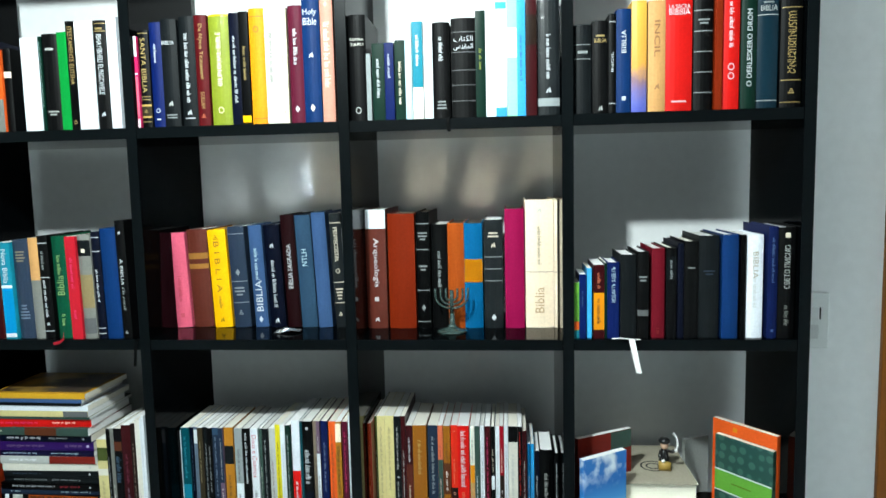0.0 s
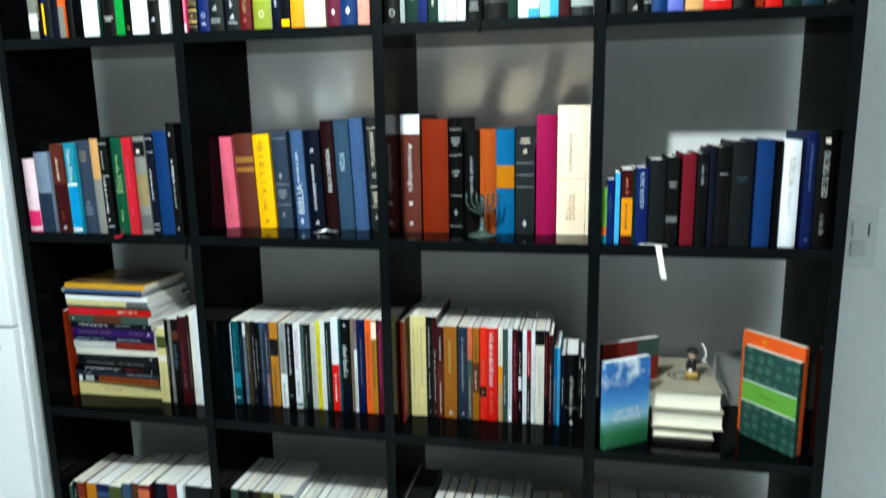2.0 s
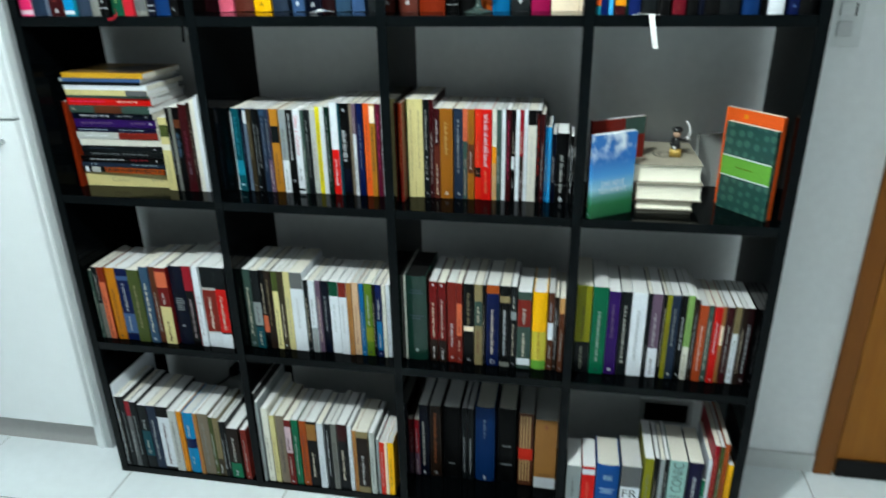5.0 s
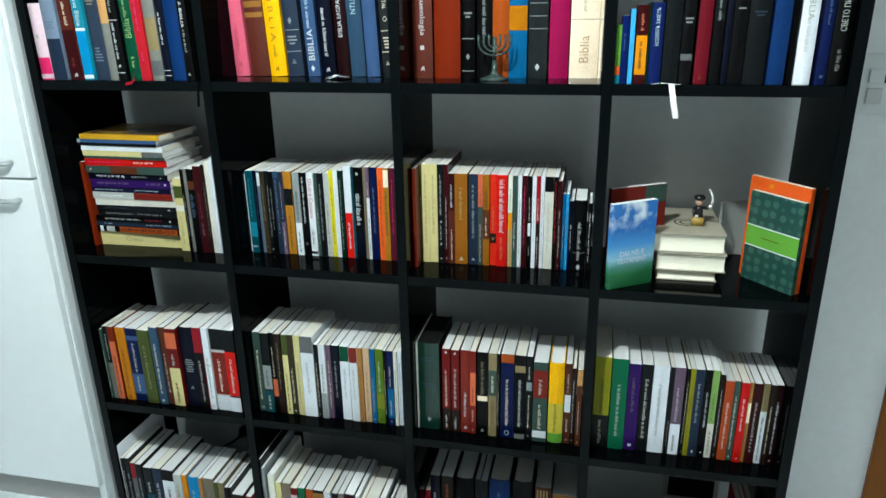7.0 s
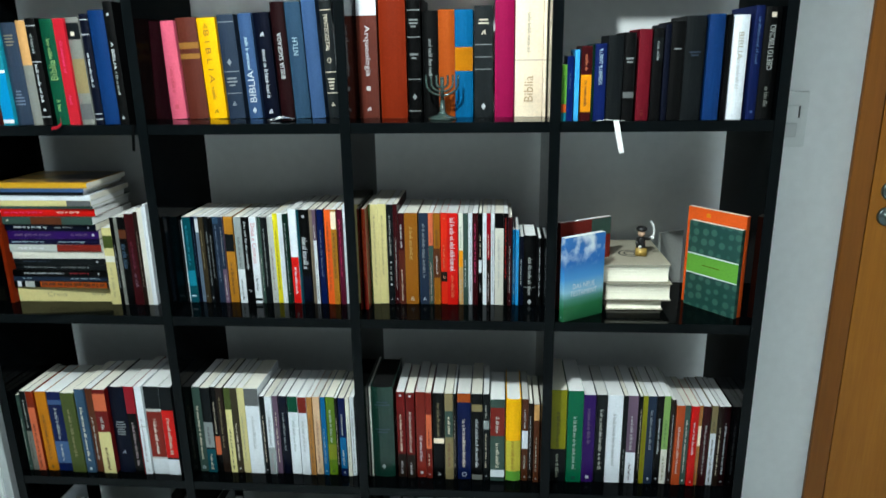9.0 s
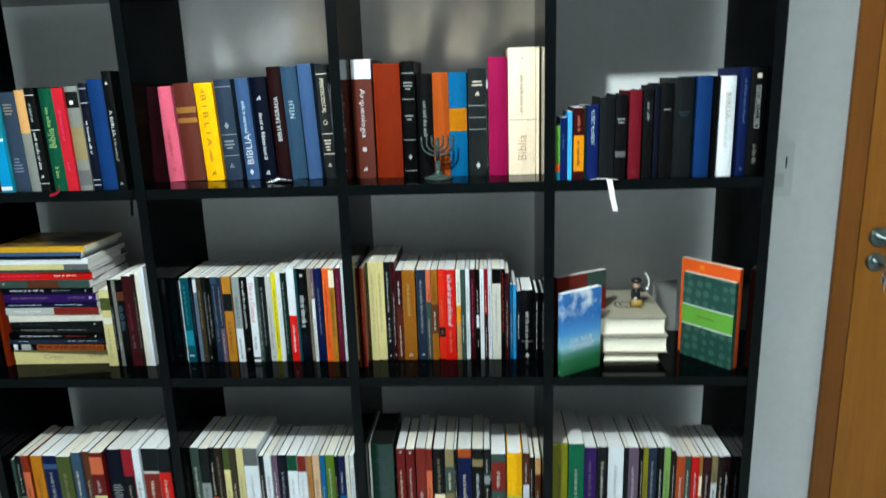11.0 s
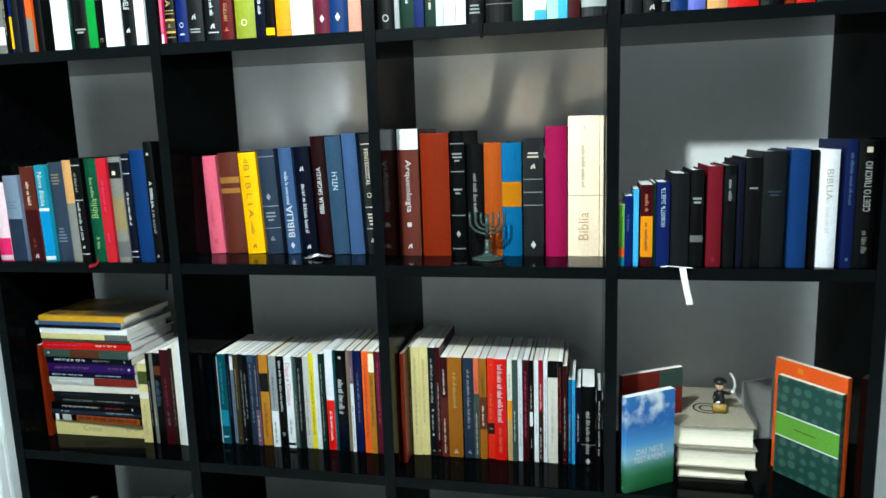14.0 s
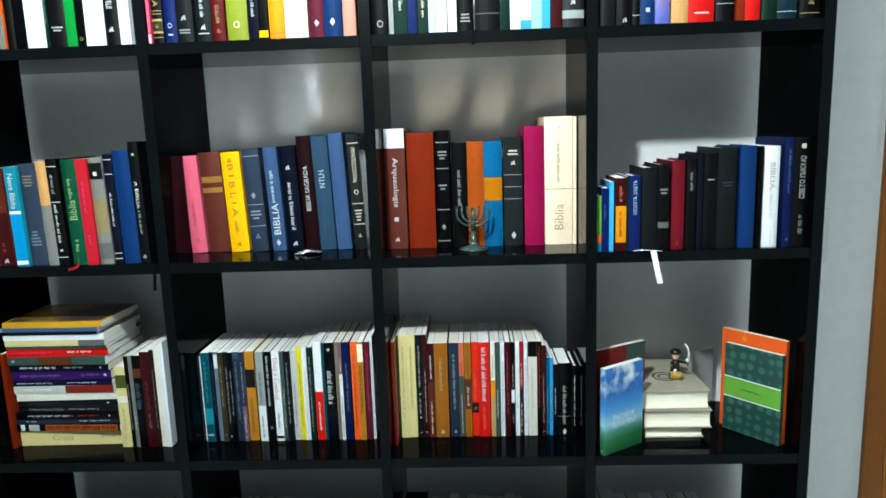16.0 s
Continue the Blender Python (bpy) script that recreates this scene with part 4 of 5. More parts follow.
book(pose(cell_x(3) + 0.0052, FRONT + 0.047, shelf_top(4) + 0.0002), 0.0536, 0.243, 0.168, "dkgreen", "w", 'w:.5:.56:slate;w:.8:.86:slate;e:.12:grey',
     "dark green film-wrapped thick book with black edges", pages=RUBBER, group="books in the bookcase")
books(4, 4, 53, [
    (3, 37, 244, "olive3", "p", 'P:0:.36:charcoal;v:0.04:0.31:stonel;v:0.39:0.77:umber'),
    (42, 36, 244, "emerald", "p", 'v:0.15:0.73:stonel;e:.05:charcoal'),
    (79, 28, 233, "purple", "p", 'v:.45:.85:mauve;e:.06:white'),
    (109, 25, 233, "charcoal", "p", 'v:0.15:0.84:ivory'),
    (135, 35, 233, "white", "p", 'v:.2:.8:grey'),
    (172, 10, 233, "charcoal", "p", 'v:.1:.4:grey'),
    (181, 24, 233, "mauve", "p", 'P:0:.36:white;v:0.04:0.24:grey2;v:0.39:0.78:stonel'),
    (208, 7, 233, "black", "p", 'v:0.15:0.86:cream;e:.05:white'),
    (216, 11, 233, "olive3", "p", 'v:0.15:0.67:dkred;e:.05:charcoal'),
    (227, 20, 233, "slate", "p", 'v:.4:.85:grey;e:.06:white'),
    (249, 15, 233, "black", "p", 'v:.35:.75:white;e:.06:white'),
    (264, 15, 233, "limelt", "p", 'P:0:.4:ivory;v:0.04:0.32:dkred;v:0.43:0.74:charcoal'),
    (282, 9, 224, "umber", "p", 'v:0.15:0.83:white;e:.05:white'),
    (293, 19, 211, "tangerine2", "p", 'v:0.15:0.75:ivory'),
    (312, 14, 211, "greygreen", "p", 'v:0.15:0.82:ivory;e:.05:white'),
    (327, 17, 211, "red", "p", 'v:.4:.8:white;e:.05:white'),
    (345, 8, 211, "tan2", "p", 'P:.5:.75:cream;v:0.15:0.44:grey2;e:.05:charcoal'),
    (354, 17, 211, "maroon", "p", 'v:0.15:0.77:stonel'),
    (374, 14, 211, "khaki", "p", 'P:0:.66:white;v:0.04:0.59:charcoal;v:0.69:0.81:umber'),
    (389, 11, 211, "umber", "p", 'v:0.15:0.74:cream'),
    (400, 16, 211, "wine", "p", 'e:.06:white;v:0.15:0.80:white'),
])
books(5, 1, 6, [
    (1, 4, 288, "white", "p", 'v:0.15:0.72:grey2'),
    (5, 11, 250, "black", "p", 'v:0.15:0.83:ivory;e:.05:white'),
    (16, 15, 250, "charcoal", "p", 'v:.2:.8:grey'),
    (32, 15, 236, "grey2", "p", 'P:.78:1:crimson;v:0.15:0.56:stonel'),
    (49, 20, 236, "charcoal", "p", 'v:.2:.8:grey'),
    (72, 28, 227, "charcoal", "p", 'P:.2:.6:teal;v:0.24:0.45:ivory;v:0.63:0.78:stonel'),
    (99, 28, 227, "slate", "p", 'v:0.15:0.79:stonel'),
    (130, 37, 227, "black", "p", 'P:.05:.84:white;v:0.09:0.75:dkred'),
    (167, 23, 216, "stonel", "p", 'v:0.15:0.84:umber'),
    (192, 14, 216, "amber", "p", 'v:0.15:0.72:charcoal;e:.05:charcoal'),
    (209, 36, 214, "azure2", "h", 'P:.42:.58:royal2;v:0.15:0.29:stonel;v:0.61:0.83:stonel'),
    (246, 11, 216, "tan2", "p", 'v:0.15:0.63:dkred'),
    (258, 32, 216, "taupe", "p", 'v:0.15:0.85:grey2'),
    (292, 12, 208, "olive", "p", 'v:0.15:0.71:white;e:.05:white'),
    (305, 17, 208, "khaki", "p", 'P:0:.3:umber2;v:0.04:0.19:white;v:0.33:0.83:charcoal'),
    (324, 11, 197, "charcoal", "p", 'v:0.15:0.71:white'),
    (336, 8, 197, "black", "p", 'v:0.15:0.79:white;e:.05:white'),
    (345, 34, 177, "umber", "p", 'P:0:.3:emerald;v:0.04:0.18:white;v:0.33:0.82:ivory'),
    (388, 17, 177, "redbrown", "p", 'v:0.15:0.79:stonel;e:.05:white'),
])
books(5, 2, 6, [
    (1, 4, 307, "black", "p", 'v:.3:.9:grey'),
    (5, 7, 280, "grey", "p", 'v:0.15:0.77:dkred'),
    (18, 18, 256, "ivory", "p", 'v:0.15:0.61:umber;e:.05:charcoal'),
    (40, 15, 236, "creamy", "p", 'v:0.15:0.62:dkred'),
    (58, 25, 236, "taupe", "p", 'v:0.15:0.67:charcoal'),
    (84, 19, 227, "dkred2", "p", 'P:.5:.9:pinkw;v:0.15:0.44:ivory;v:0.54:0.73:charcoal;e:.05:white'),
    (104, 19, 227, "emerald", "p", 'v:0.15:0.76:stonel;e:.05:charcoal'),
    (127, 20, 227, "tangerine", "p", 'v:0.15:0.78:charcoal;e:.05:white'),
    (148, 29, 227, "black", "p", 'P:.72:.96:bronze;v:0.15:0.53:cream'),
    (180, 18, 227, "white", "p", 'v:.2:.5:grey'),
    (203, 16, 227, "charcoal", "p", 'v:.2:.9:white'),
    (220, 16, 227, "stone", "p", 'v:0.15:0.75:umber;e:.05:charcoal'),
    (238, 27, 227, "charcoal", "p", 'P:.75:1:maroon;v:0.15:0.61:cream'),
    (269, 11, 227, "white", "p", 'v:0.15:0.67:umber'),
    (282, 11, 213, "tan2", "p", 'v:0.15:0.84:dkred'),
    (294, 34, 213, "khaki", "p", 'P:.1:.9:umber;v:0.14:0.62:white'),
    (331, 15, 213, "stonel", "p", 'v:0.15:0.61:charcoal;e:.05:charcoal'),
    (351, 7, 191, "grey", "p", 'v:0.15:0.62:dkred;e:.05:charcoal'),
    (359, 14, 182, "redor", "p", 'v:0.15:0.84:stonel'),
    (373, 8, 182, "cream", "p", 'v:0.15:0.62:charcoal'),
    (382, 16, 182, "yellow", "p", 'v:0.15:0.70:umber'),
])
books(5, 3, 105, [
    (1, 13, 197, "crimson", "p", 'P:0:.4:mauve;v:0.04:0.29:ivory;v:0.43:0.83:white'),
    (16, 26, 250, "navy", "p", 'v:0.15:0.78:ivory;e:.05:white'),
    (47, 32, 250, "umber", "p", 'v:.2:.9:tangerine;e:.06:white'),
    (85, 49, 247, "black", "h", 'w:.2:.24:grey'),
    (140, 13, 250, "charcoal", "p", 'v:.1:.6:white'),
    (156, 17, 250, "charcoal", "p", 'v:.1:.6:white'),
    (178, 55, 256, "blue", "h", 'v:.6:.85:greyblue;e:.05:white'),
    (242, 51, 258, "black", "h", 'w:.5:.53:grey;w:.25:.28:grey'),
    (301, 41, 250, "brown", "p", 's:.06:.96:tan:4;P:.36:.52:redor'),
    (347, 61, 237, "tan2", "p", 'P:0:.16:white;w:.2:.22:black;e:.9:redbrown'),
])
books(5, 4, 6, [
    (5, 37, 172, "grey", "p", 'P:0:.28:azure;v:.4:.75:charcoal'),
    (45, 34, 172, "red", "p", 'v:.2:.7:salmon;P:.85:.95:white'),
    (82, 60, 182, "blue3", "h", 'w:.74:.84:ice;w:.5:.6:ice;e:.06:white'),
    (146, 50, 188, "grey2", "p", 'P:.42:.64:white;t:FR:.46:.6:black:h'),
    (201, 23, 222, "olive3", "p", 'v:0.15:0.77:grey2'),
    (227, 11, 222, "black", "p", 'v:0.15:0.67:cream'),
    (240, 11, 222, "grey", "p", 'v:0.15:0.70:grey2'),
    (252, 10, 222, "charcoal", "p", 'v:0.15:0.82:stonel'),
    (264, 43, 222, "mint2", "p", 't:1998 - VI CONIC:.03:.97:charcoal:u:.62'),
    (311, 35, 222, "indigo", "p", 'v:.4:.8:white;e:.06:white'),
    (348, 8, 167, "emerald", "p", 'v:0.15:0.69:white'),
    (357, 8, 234, "white", "p", 'v:.2:.8:grey'),
    (366, 13, 280, "redc", "p", 'v:.4:.9:salmon'),
    (380, 9, 280, "olive", "p", 'v:0.15:0.76:ivory;e:.05:white'),
    (390, 11, 289, "tangerine", "p", 'v:0.15:0.62:charcoal;e:.05:white'),
    (404, 12, 227, "yellow", "p", 'P:0:.45:royal2;v:0.04:0.29:stonel;v:0.48:0.86:dkred'),
])


# ---- lying pile in the first column of the middle row ----
Z3 = shelf_top(3)
PILE = [
    (-1.212, 0.245, 0.0300, "creamy", "t:Creio:.3:.5:khaki:u;v:.76:.9:khaki", 1.436),
    (-1.216, 0.243, 0.0120, "black", "P:.28:.98:tangerine;v:.3:.96:umber:2.4;P:.04:.08:white;P:.12:.22:stonel", 1.432),
    (-1.216, 0.243, 0.0100, "slate", "v:.1:.2:ice;v:.6:.9:ice", 1.432),
    (-1.214, 0.242, 0.0120, "black", "v:.12:.55:white;v:.6:.8:crimson;e:.9:white", 1.430),
    (-1.207, 0.233, 0.0105, "charcoal", "t:CRISTOLOGIA:.1:.45:grey:u;v:.5:.8:grey", 1.434),
    (-1.206, 0.230, 0.0120, "charcoal", "v:.1:.4:slate;e:.9:white", 1.430),
    (-1.206, 0.228, 0.0135, "ivory", "e:.92:grey", 1.428),
    (-1.210, 0.228, 0.0140, "stonel", "P:.52:1:redbrown;v:.1:.4:white", 1.427),
    (-1.210, 0.226, 0.0100, "indigo", "v:.04:.4:ice;v:.55:.85:ice", 1.428),
    (-1.210, 0.224, 0.0160, "purple", "v:.08:.5:mauve;v:.7:.88:mauve;e:.94:white", 1.428),
    (-1.213, 0.224, 0.0130, "navy", "v:.1:.46:white:1.3;v:.55:.75:grey;e:.92:white", 1.428),
    (-1.216, 0.226, 0.0145, "greygreen", "P:.32:.66:brown;v:.05:.1:cream", 1.425),
    (-1.215, 0.228, 0.0145, "red", "v:.04:.45:pink;v:.6:.85:cream", 1.424),
    (-1.215, 0.228, 0.0055, "greygreen", "", 1.424),
    (-1.216, 0.228, 0.0105, "creamy", "P:.74:1:grey2", 1.422),
    (-1.218, 0.230, 0.0100, "white", "", 1.422),
    (-1.224, 0.222, 0.0060, "charcoal", "", 1.420),
    (-1.224, 0.226, 0.0070, "denim", "P:.0:.04:grey", 1.418),
]
z = Z3 + 0.0004
for i, (x, length, th, colour, marks, y) in enumerate(PILE):
    th *= 1.29
    x += 0.0005 * i - 0.003
    y += 0.019
    turn = RND.uniform(-1.4, 1.4)
    book(pose(x, y, z + th, 0, 0, turn) @ pose(0, 0, 0, 0, 90, 0), th - 0.0003, length, 0.155 + RND.uniform(-0.012, 0.02), colour, "p", marks,
         "%s paperback lying flat in a tall pile of books" % COLOUR_WORDS.get(colour, colour), group="pile of books")
    z += th
ART = cover_art("pile_cover_art", (0.05, 0.03, 0.02), (0.62, 0.36, 0.06), 9)
top = book(pose(-1.208, 1.436, z + 0.0125, 0, 0, -1.0) @ pose(0, 0, 0, 0, 90, 0), 0.0120, 0.224, 0.165, "maize", "p", "", "yellow magazine with dark painted cover atop a pile", group="pile of books")
slab("cover_picture", ART, -0.0004, -0.0001, 0.012, 0.160, 0.006, 0.216, top)


def leaning(x, w, h, d, y, lean, colour, kind, marks, label):
    return book(pose(x, y, Z3 + 0.0003 + (w * math.sin(radians(lean)) if lean > 0 else 0), 0, lean, 0), w, h, d, colour, kind, marks, label)


leaning(-1.2310, 0.009, 0.224, 0.16, 1.445, 0, "rust", "p", "", "orange brown thin book standing at the bookcase side")
leaning(-0.973, 0.0235, 0.190, 0.17, 1.444, 0, "creamy", "p", "P:.74:.9:olive;P:.56:.64:ivory;v:.1:.5:khaki", "pale yellow paperback standing beside a pile of books")
leaning(-0.949, 0.009, 0.215, 0.15, 1.443, 0, "black", "p", "v:.2:.7:grey", "black paperback standing beside a pile of books")
leaning(-0.9395, 0.008, 0.216, 0.15, 1.443, 0, "stone", "p", "v:.2:.4:ivory", "grey paperback standing beside a pile of books")
leaning(-0.931, 0.018, 0.216, 0.15, 1.443, 0, "black", "p", "v:.42:.7:steel:2.2;P:.76:.86:brown", "black paperback with grey blue lettering on its spine")
leaning(-0.9125, 0.021, 0.224, 0.15, 1.443, 0, "maroon", "p", "v:.4:.7:plum;v:.2:.35:mauve", "dark maroon paperback standing among thin books")
leaning(-0.8910, 0.010, 0.228, 0.15, 1.444, 0, "umber", "p", "v:.2:.8:taupe", "dark brown paperback standing among thin booklets")
leaning(-0.8806, 0.0115, 0.236, 0.15, 1.444, 0, "ivory", "p", "v:.1:.3:grey", "white thin paperback standing among thin booklets")
leaning(-0.8686, 0.004, 0.240, 0.16, 1.443, 0, "white", "p", "", "thin white booklet standing in the row")
leaning(-0.8642, 0.006, 0.246, 0.16, 1.443, 0, "white", "p", "v:.02:.08:grey", "white booklet standing at the row's end")

# ---- display compartment: last column, middle row ----
SKY = graded("sky_print", [(0.0, (0.008, 0.09, 0.03)), (0.18, (0.014, 0.13, 0.045)), (0.27, (0.06, 0.22, 0.17)), (0.36, (0.26, 0.50, 0.64)), (0.52, (0.06, 0.27, 0.58)), (0.70, (0.012, 0.13, 0.42)), (1.0, (0.02, 0.15, 0.44))], 0.190, 0.03, 24, (0.62, 0.85))
W = 0.014
sky_book = book(pose(0.0890, 1.381, Z3 + 0.0003, 0, 0, -56), W, 0.190, 0.112, "azure", "p", "e:.05:white", "blue sky-printed paperback standing turned on the shelf", cover=SKY)
for txt, zz, ln in (("DAS NEUE", 0.078, 0.062), ("TESTAMENT", 0.062, 0.075)):
    me = title_mesh(txt, ln, 0.012)
    me.transform(Matrix.Translation((W + 0.0008, 0.055, zz)) @ pose(0, 0, 0, 0, 0, 90) @ pose(0, 0, 0, 90, 0, 0))
    me.materials.append(cover_mat("white", "ink"))
    t_ob = new("title", me)
    t_ob.parent = sky_book
back_book = book(pose(0.0865, 1.455, Z3 + 0.0003, 0, 0, -60), 0.012, 0.205, 0.14, "redbrown", "p", "", "reddish brown paperback with green top standing behind another book")
slab("cover_top", cover_mat("greygreen"), 0.0121, 0.0125, 0.085, 0.139, 0.165, 0.204, back_book)


def flat_book(x, y, z, w, d, th, turn, colour, label):
    """A hardcover lying flat with its fore-edge to the front."""
    ob = empty("book", pose(x, y, z, 0, 0, turn), label, "book", "stack of bound volumes")
    t = 0.0025
    slab("back_board", cover_mat(colour, "h"), 0, w, 0, d, 0, t, ob, 0.0006)
    slab("front_board", cover_mat(colour, "h"), 0, w, 0, d, th - t, th, ob, 0.0006)
    slab("spine", cover_mat(colour, "h"), 0, w, d - t, d + 0.001, t, th - t, ob)
    bm = bmesh.new()
    n = 6
    xs = (0.003, w - 0.003)
    prof = [(0.004 + 0.004 * math.sin(math.pi * i / n), t + (th - 2 * t) * i / n) for i in range(n + 1)]
    f = [[bm.verts.new((xx, yy, zz)) for yy, zz in prof] for xx in xs]
    bk = [[bm.verts.new((xx, d - t - 0.0002, zz)) for zz in (t, th - t)] for xx in xs]
    for i in range(n):
        bm.faces.new((f[0][i], f[1][i], f[1][i + 1], f[0][i + 1]))
    for a in (0, 1):
        bm.faces.new([*f[a], bk[a][1], bk[a][0]])
    bm.faces.new((f[0][0], f[1][0], bk[1][0], bk[0][0])), bm.faces.new((f[0][n], f[1][n], bk[1][1], bk[0][1]))
    part("page_block", bm, PAGE_FLAT, ob)
    return ob


PAGE_FLAT = material("pages_flat", (0.86, 0.82, 0.68), 0.8, 0, 0.06, 30, 0.2)
flat_book(0.201, 1.452, Z3 + 0.0003, 0.128, 0.195, 0.0235, 0.5, "parchment", "grey bound volume lying at the bottom of a stack")
flat_book(0.197, 1.450, Z3 + 0.0241, 0.148, 0.205, 0.0410, -0.8, "parchment", "grey bound volume with cream page edges in a stack")
vol = flat_book(0.189, 1.452, Z3 + 0.0654, 0.152, 0.212, 0.0430, 0.6, "parchment", "grey cloth volume with ring emblem on top of a stack")
bm = bmesh.new()
for r0, r1 in ((0.028, 0.024), (0.016, 0.012)):
    rg = [[bm.verts.new((0.078 + r * math.cos(i * math.pi / 16), 0.090 + r * math.sin(i * math.pi / 16), 0.0433)) for i in range(32)] for r in (r0, r1)]
    for i in range(32):
        bm.faces.new((rg[0][i], rg[0][(i + 1) % 32], rg[1][(i + 1) % 32], rg[1][i]))
part("emblem", bm, cover_mat("charcoal", "ink"), vol, "dark printed ring emblem")
ZT = Z3 + 0.0654 + 0.0430

# toy figurine as one plain mesh
bm = bmesh.new()
lathe(bm, [(0.013, 0), (0.0135, 0.004), (0.011, 0.020), (0.0085, 0.038), (0.006, 0.043)], 16)
for f in bm.faces:
    f.material_index = 0
n0 = len(bm.faces)
lathe(bm, [(0.003, 0.043), (0.0075, 0.046), (0.009, 0.052), (0.0075, 0.058), (0.003, 0.061)], 16)
bm.faces.ensure_lookup_table()
for f in bm.faces[n0:]:
    f.material_index = 1
n1 = len(bm.faces)
lathe(bm, [(0.009, 0.057), (0.0125, 0.060), (0.0125, 0.064), (0.008, 0.068), (0.002, 0.069)], 16)
tube(bm, [(0.007, -0.002, 0.040), (0.016, -0.006, 0.040), (0.022, -0.010, 0.045)], 0.0038, 8)
tube(bm, [(-0.007, -0.004, 0.040), (-0.010, -0.012, 0.030), (-0.004, -0.015, 0.024)], 0.0038, 8)
n2 = len(bm.faces)
box(bm, -0.012, 0.013, -0.018, -0.010, 0.001, 0.019)
bm.faces.ensure_lookup_table()
for f in bm.faces[n2:]:
    f.material_index = 2
n3 = len(bm.faces)
lathe(bm, [(0.003, 0.042), (0.0042, 0.045), (0.003, 0.049)], 10, (0.024, -0.010, 0))
lathe(bm, [(0.003, 0.020), (0.0042, 0.023), (0.003, 0.026)], 10, (-0.003, -0.017, 0))
tube(bm, [(0.025, -0.010, 0.046), (0.028, -0.010, 0.060), (0.025, -0.010, 0.074), (0.018, -0.010, 0.084)], 0.0026, 6)
bm.faces.ensure_lookup_table()
for f in bm.faces[n3:]:
    f.material_index = 3
toy = new("figurine", mesh_of("figurine", bm, [material("toy_black", (0.012, 0.012, 0.013), 0.3, 0, 0.1, 60, 0), material("toy_skin", (0.62, 0.40, 0.28), 0.4, 0, 0.03, 60, 0),
                                               material("toy_gold", (0.42, 0.27, 0.06), 0.4, 0.0, 0.1, 60, 0), material("toy_white", (0.82, 0.82, 0.82), 0.35, 0, 0.03, 60, 0)], True))
toy.matrix_world = pose(0.288, 1.535, ZT, 0, 0, -8)
tagged(toy, "small plastic toy figurine in black robe holding white quill", "figurine")

# patterned notebooks leaning at the right
PAT = cover_art("green_pattern_print", (0.042, 0.115, 0.088), (0.010, 0.055, 0.045), 60, (0.32, 0.42))
dots = PAT.node_tree.nodes.new("ShaderNodeTexVoronoi")
dots.inputs["Scale"].default_value, dots.inputs["Randomness"].default_value = 46, 0.35
for lk in list(PAT.node_tree.links):
    if lk.to_socket.name == "Fac":
        ramp_in = lk.to_socket
    if lk.to_socket.name == "Vector":
        coord = lk.from_socket
PAT.node_tree.links.new(coord, dots.inputs["Vector"]), PAT.node_tree.links.new(dots.outputs["Distance"], ramp_in)
gb = book(pose(0.4700, 1.404, Z3 + 0.0003, 0, 0, 39), 0.012, 0.200, 0.130, "dkgreen", "p", "", "dark green patterned notebook with bright green band", cover=PAT)
slab("paper_band", cover_mat("limegreen"), -0.0006, -0.0001, 0.0005, 0.1295, 0.078, 0.126, gb, 0, "bright green paper band")
slab("band_edge", cover_mat("white", "ink"), -0.0009, -0.0007, 0.0005, 0.1295, 0.078, 0.0805, gb)
slab("band_edge", cover_mat("white", "ink"), -0.0009, -0.0007, 0.0005, 0.1295, 0.1235, 0.126, gb)
slab("band_text", cover_mat("olive2", "ink"), -0.0009, -0.0007, 0.045, 0.090, 0.1005, 0.1030, gb)
ob2 = book(pose(0.4700, 1.404, Z3 + 0.0003, 0, 0, 39) @ pose(0.0135, 0, 0), 0.012, 0.228, 0.146, "orange", "p", "", "orange hardback notebook standing behind a green one", cover=cover_mat("orange"))
slab("cover_mark", cover_mat("amber", "ink"), -0.0004, -0.0001, 0.088, 0.098, 0.209, 0.218, ob2)

# white ribbon hanging from the shelf edge
bm = bmesh.new()
z2 = shelf_top(2)
a = [(0.152, 1.378, z2 + 0.0006), (0.168, 1.3665, z2 + 0.004), (0.186, 1.360, z2 + 0.0035), (0.205, 1.364, z2 + 0.0015)]
rows_ = [[bm.verts.new((x, y + dy, z - dy * 0.1)) for x, y, z in a] for dy in (-0.001, 0.011)]
for i in range(3):
    bm.faces.new((rows_[0][i], rows_[0][i + 1], rows_[1][i + 1], rows_[1][i]))
b = [(0.187, 1.3615, z2 + 0.002), (0.190, 1.357, z2 - 0.015), (0.194, 1.356, z2 - 0.035), (0.2, 1.355, z2 - 0.062)]
rows_ = [[bm.verts.new((x + dx, y, z)) for x, y, z in b] for dx in (-0.005, 0.006)]
for i in range(3):
    bm.faces.new((rows_[0][i], rows_[0][i + 1], rows_[1][i + 1], rows_[1][i]))
rib = new("bookmark_ribbon", mesh_of("bookmark_ribbon", bm, RIBBON))
sol = rib.modifiers.new("thickness", "SOLIDIFY")
sol.thickness = 0.0007
tagged(rib, "white fabric ribbon hanging over the black shelf edge", "ribbon")

# glass candle stand in front of the books
GLASS = bpy.data.materials.new("green_glass")
GLASS.use_nodes = True
gp = GLASS.node_tree.nodes["Principled BSDF"]
gp.inputs["Base Color"].default_value = (0.07, 0.12, 0.11, 1)
gp.inputs["Transmission Weight"].default_value, gp.inputs["Roughness"].default_value, gp.inputs["IOR"].default_value = 0.55, 0.08, 1.4
stand = empty("candle_stand", pose(-0.166, 1.444, z2), "small greenish glass seven-armed candle stand", "candle holder")
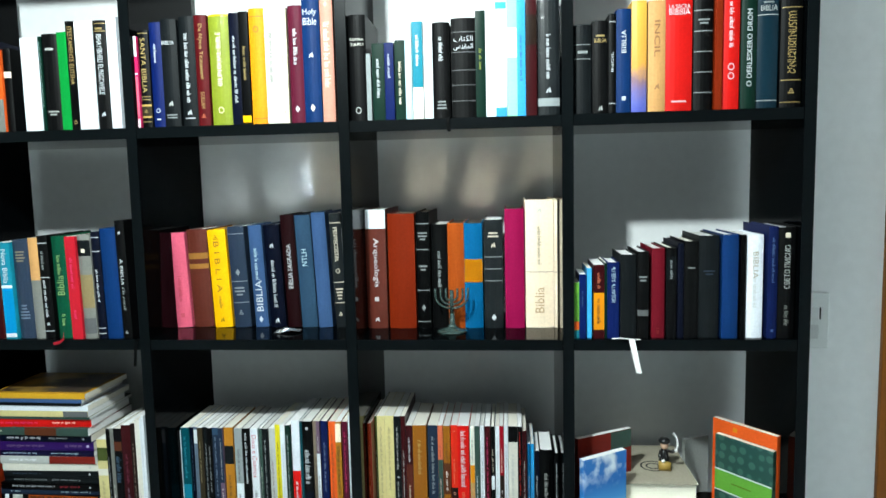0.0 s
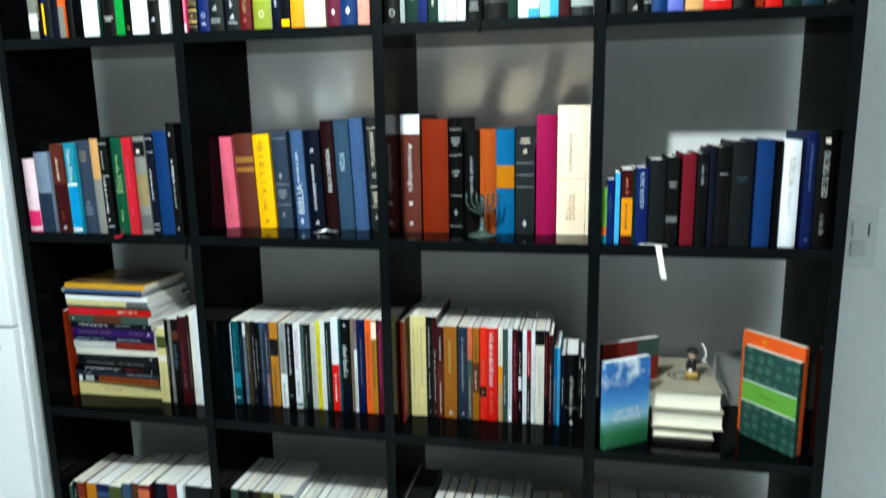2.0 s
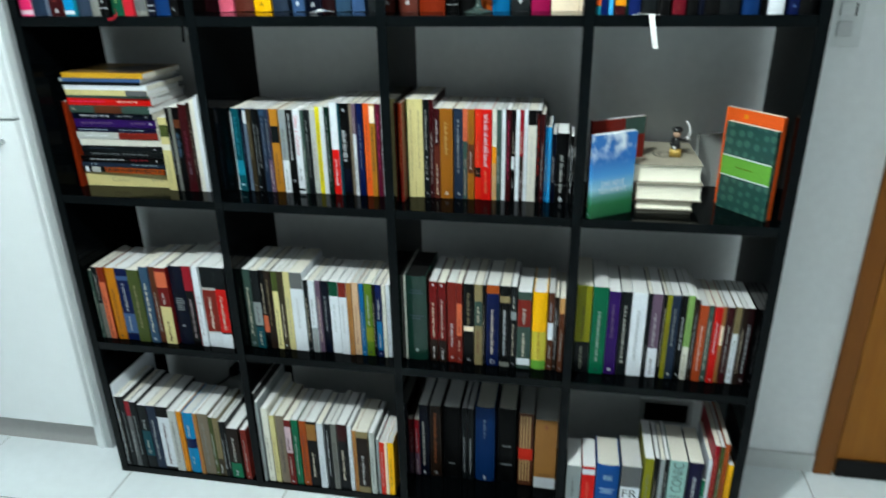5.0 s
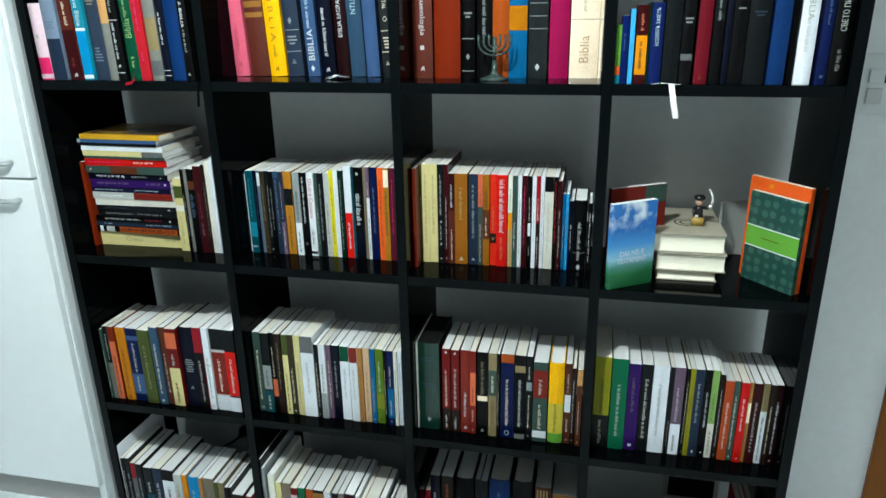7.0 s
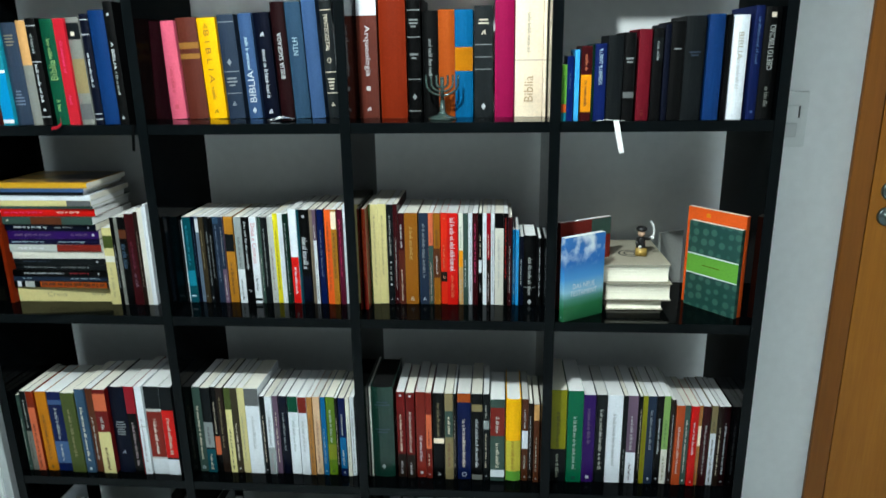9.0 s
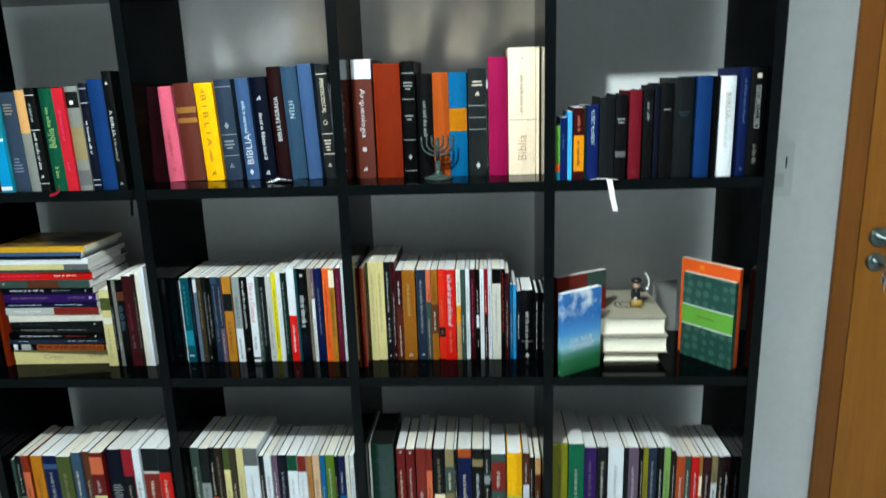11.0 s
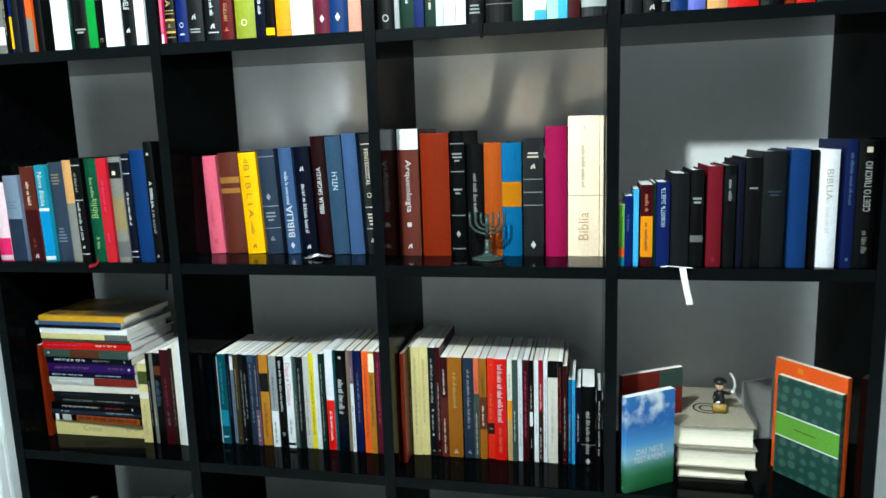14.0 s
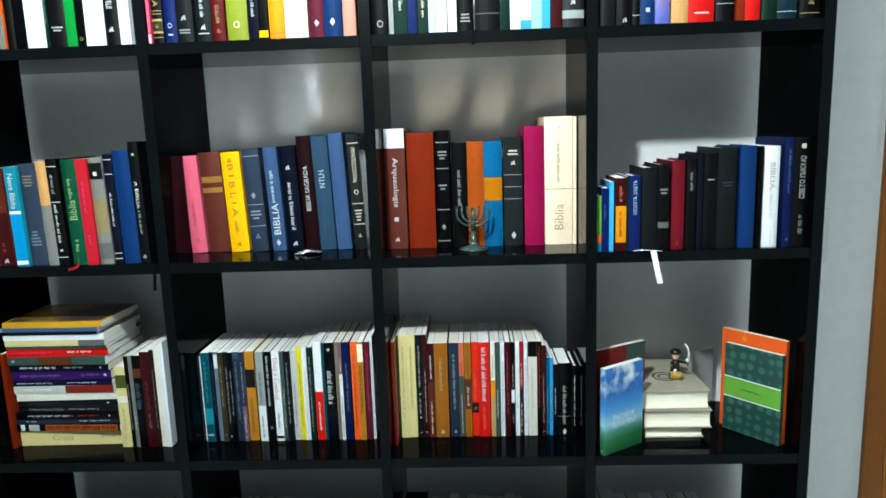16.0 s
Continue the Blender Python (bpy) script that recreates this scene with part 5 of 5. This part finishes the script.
part("base", lathe(bmesh.new(), [(0.031, 0.0003), (0.031, 0.003), (0.022, 0.006), (0.010, 0.010), (0.006, 0.018), (0.005, 0.040)], 24), GLASS, stand, "", True)
part("stem", lathe(bmesh.new(), [(0.0045, 0.0402), (0.0045, 0.088)], 12), GLASS, stand, "", True)
for r in (0.034, 0.023, 0.012):
    part("arm", tube(bmesh.new(), [(-r, 0, 0.092), (-r, 0, 0.075)] + [(-r * math.cos(a * math.pi / 10), 0, 0.075 - 0.75 * r * math.sin(a * math.pi / 10)) for a in range(1, 10)] + [(r, 0, 0.075), (r, 0, 0.092)], 0.0024, 8), GLASS, stand, "", True)

# red bookmark ribbon in the first column
bm = bmesh.new()
pa = [(-0.975, 1.366, z2 + 0.010), (-0.972, 1.362, z2 + 0.002), (-0.982, 1.361, z2 - 0.006), (-0.996, 1.361, z2 - 0.009)]
rows_ = [[bm.verts.new((x, y - 0.001, z + dz)) for x, y, z in pa] for dz in (0, 0.006)]
for i in range(3):
    bm.faces.new((rows_[0][i], rows_[0][i + 1], rows_[1][i + 1], rows_[1][i]))
rr = new("bookmark_ribbon", mesh_of("bookmark_ribbon", bm, cover_mat("crimson", "h")))
rr.modifiers.new("thickness", "SOLIDIFY").thickness = 0.0007
tagged(rr, "red fabric bookmark ribbon at the shelf edge", "ribbon")

# dark bookmark ribbons over the shelf edges
for name, x, top, foot, sway, words in (("bookmark_ribbon", -0.819, shelf_top(2), 1.272, -0.004, "thin black ribbon hanging over the black shelf edge"),
                                        ("bookmark_ribbon", -0.160, shelf_top(1), shelf_top(1) - 0.026, 0.003, "short black ribbon end over the black shelf edge")):
    line = [(x + 0.012, 1.379, top + 0.0012), (x + 0.002, 1.3668, top + 0.0014), (x, 1.3655, top - 0.010), (x + sway, 1.3650, foot)]
    bm = bmesh.new()
    rows_ = [[bm.verts.new((px + dx, py, pz)) for px, py, pz in line] for dx in (-0.003, 0.003)]
    for i in range(3):
        bm.faces.new((rows_[0][i], rows_[0][i + 1], rows_[1][i + 1], rows_[1][i]))
    dark = new(name, mesh_of(name, bm, BLACK_RIBBON))
    dark.modifiers.new("thickness", "SOLIDIFY").thickness = 0.0007
    tagged(dark, words, "ribbon")

# pale booklet standing behind the stack
book(pose(0.352, 1.640, Z3 + 0.0003, 0, 0, -62), 0.010, 0.135, 0.07, "stonel", "p", "", "pale grey booklet standing behind a stack of volumes")

# outlet on the wall behind the lowest row, and a plug with its cable
out = empty("wall_outlet", pose(0.374, WALL_Y, 0.166), "grey wall outlet plate with black insert", "outlet")
slab("plate", SKIRT, -0.076, 0.076, -0.006, 0, -0.042, 0.042, out, 0.002)
slab("insert", RUBBER, -0.062, 0.062, -0.009, -0.0062, -0.032, 0.030, out, 0.001, "black outlet insert")
plug = empty("power_plug", pose(-1.00, WALL_Y, 0.195), "black power plug with cable at the wall behind books", "plug")
slab("socket_plate", SKIRT, -0.035, 0.035, -0.006, 0, -0.055, 0.035, plug, 0.002)
part("plug_body", lathe(bmesh.new(), [(0.018, 0.0), (0.018, 0.03), (0.012, 0.04), (0.006, 0.055)], 16), RUBBER, plug, "", True).matrix_local = pose(0, -0.0065, 0, 90, 0, 0)
part("cable", tube(bmesh.new(), [(-0.16 * (u / 20) ** 1.3, -0.060 + 0.030 * math.sin(u * math.pi / 40) - 0.018 * math.sin(u * math.pi / 10), -0.165 * (u / 20) ** 2.2 - 0.02 * math.sin(u * math.pi / 20)) for u in range(21)], 0.0035, 8), RUBBER, plug, "", True)

# ---- floor tiles ----
TS, GAP = 0.5025, 0.004
tile_me = mesh_of("tile", box(bmesh.new(), 0, TS - GAP, 0, TS - GAP, -0.006, 0, 0.0012), TILE)
for i in range(-4, 6):
    for j in range(-12, 2):
        tx, ty = -0.7205 + TS * i, 1.2125 + TS * (j - 1)
        if tx + TS < X_W or tx > X_E or ty + TS < Y_S or ty > WALL_Y + 0.1:
            continue
        ob = new("tile", tile_me)
        ob.parent = floor
        ob.location = (tx + GAP / 2, ty + GAP / 2, 0)

# crumpled clear film left on the shelf in front of the books
rnd = random.Random(3)
bm = bmesh.new()
grid = [[bm.verts.new((0.0105 * i + rnd.uniform(-0.003, 0.003) - 0.024, 0.008 * j + rnd.uniform(-0.002, 0.002) - 0.012,
                       0.0008 + rnd.uniform(0, 0.010) * (0.3 + 0.7 * math.sin(math.pi * i / 5)))) for i in range(6)] for j in range(4)]
for j in range(3):
    for i in range(5):
        bm.faces.new((grid[j][i], grid[j][i + 1], grid[j + 1][i + 1], grid[j + 1][i]))
film_scrap = new("plastic_wrapper", mesh_of("plastic_wrapper", bm, material("silver_film", (0.75, 0.78, 0.80), 0.12, 0.85, 0.1, 60, 0.0)))
film_scrap.modifiers.new("thickness", "SOLIDIFY").thickness = 0.0004
film_scrap.matrix_world = pose(-0.520, 1.440, z2 + 0.0004, 0, 0, 6)
tagged(film_scrap, "crumpled silvery plastic wrapper lying on a black shelf", "wrapper")
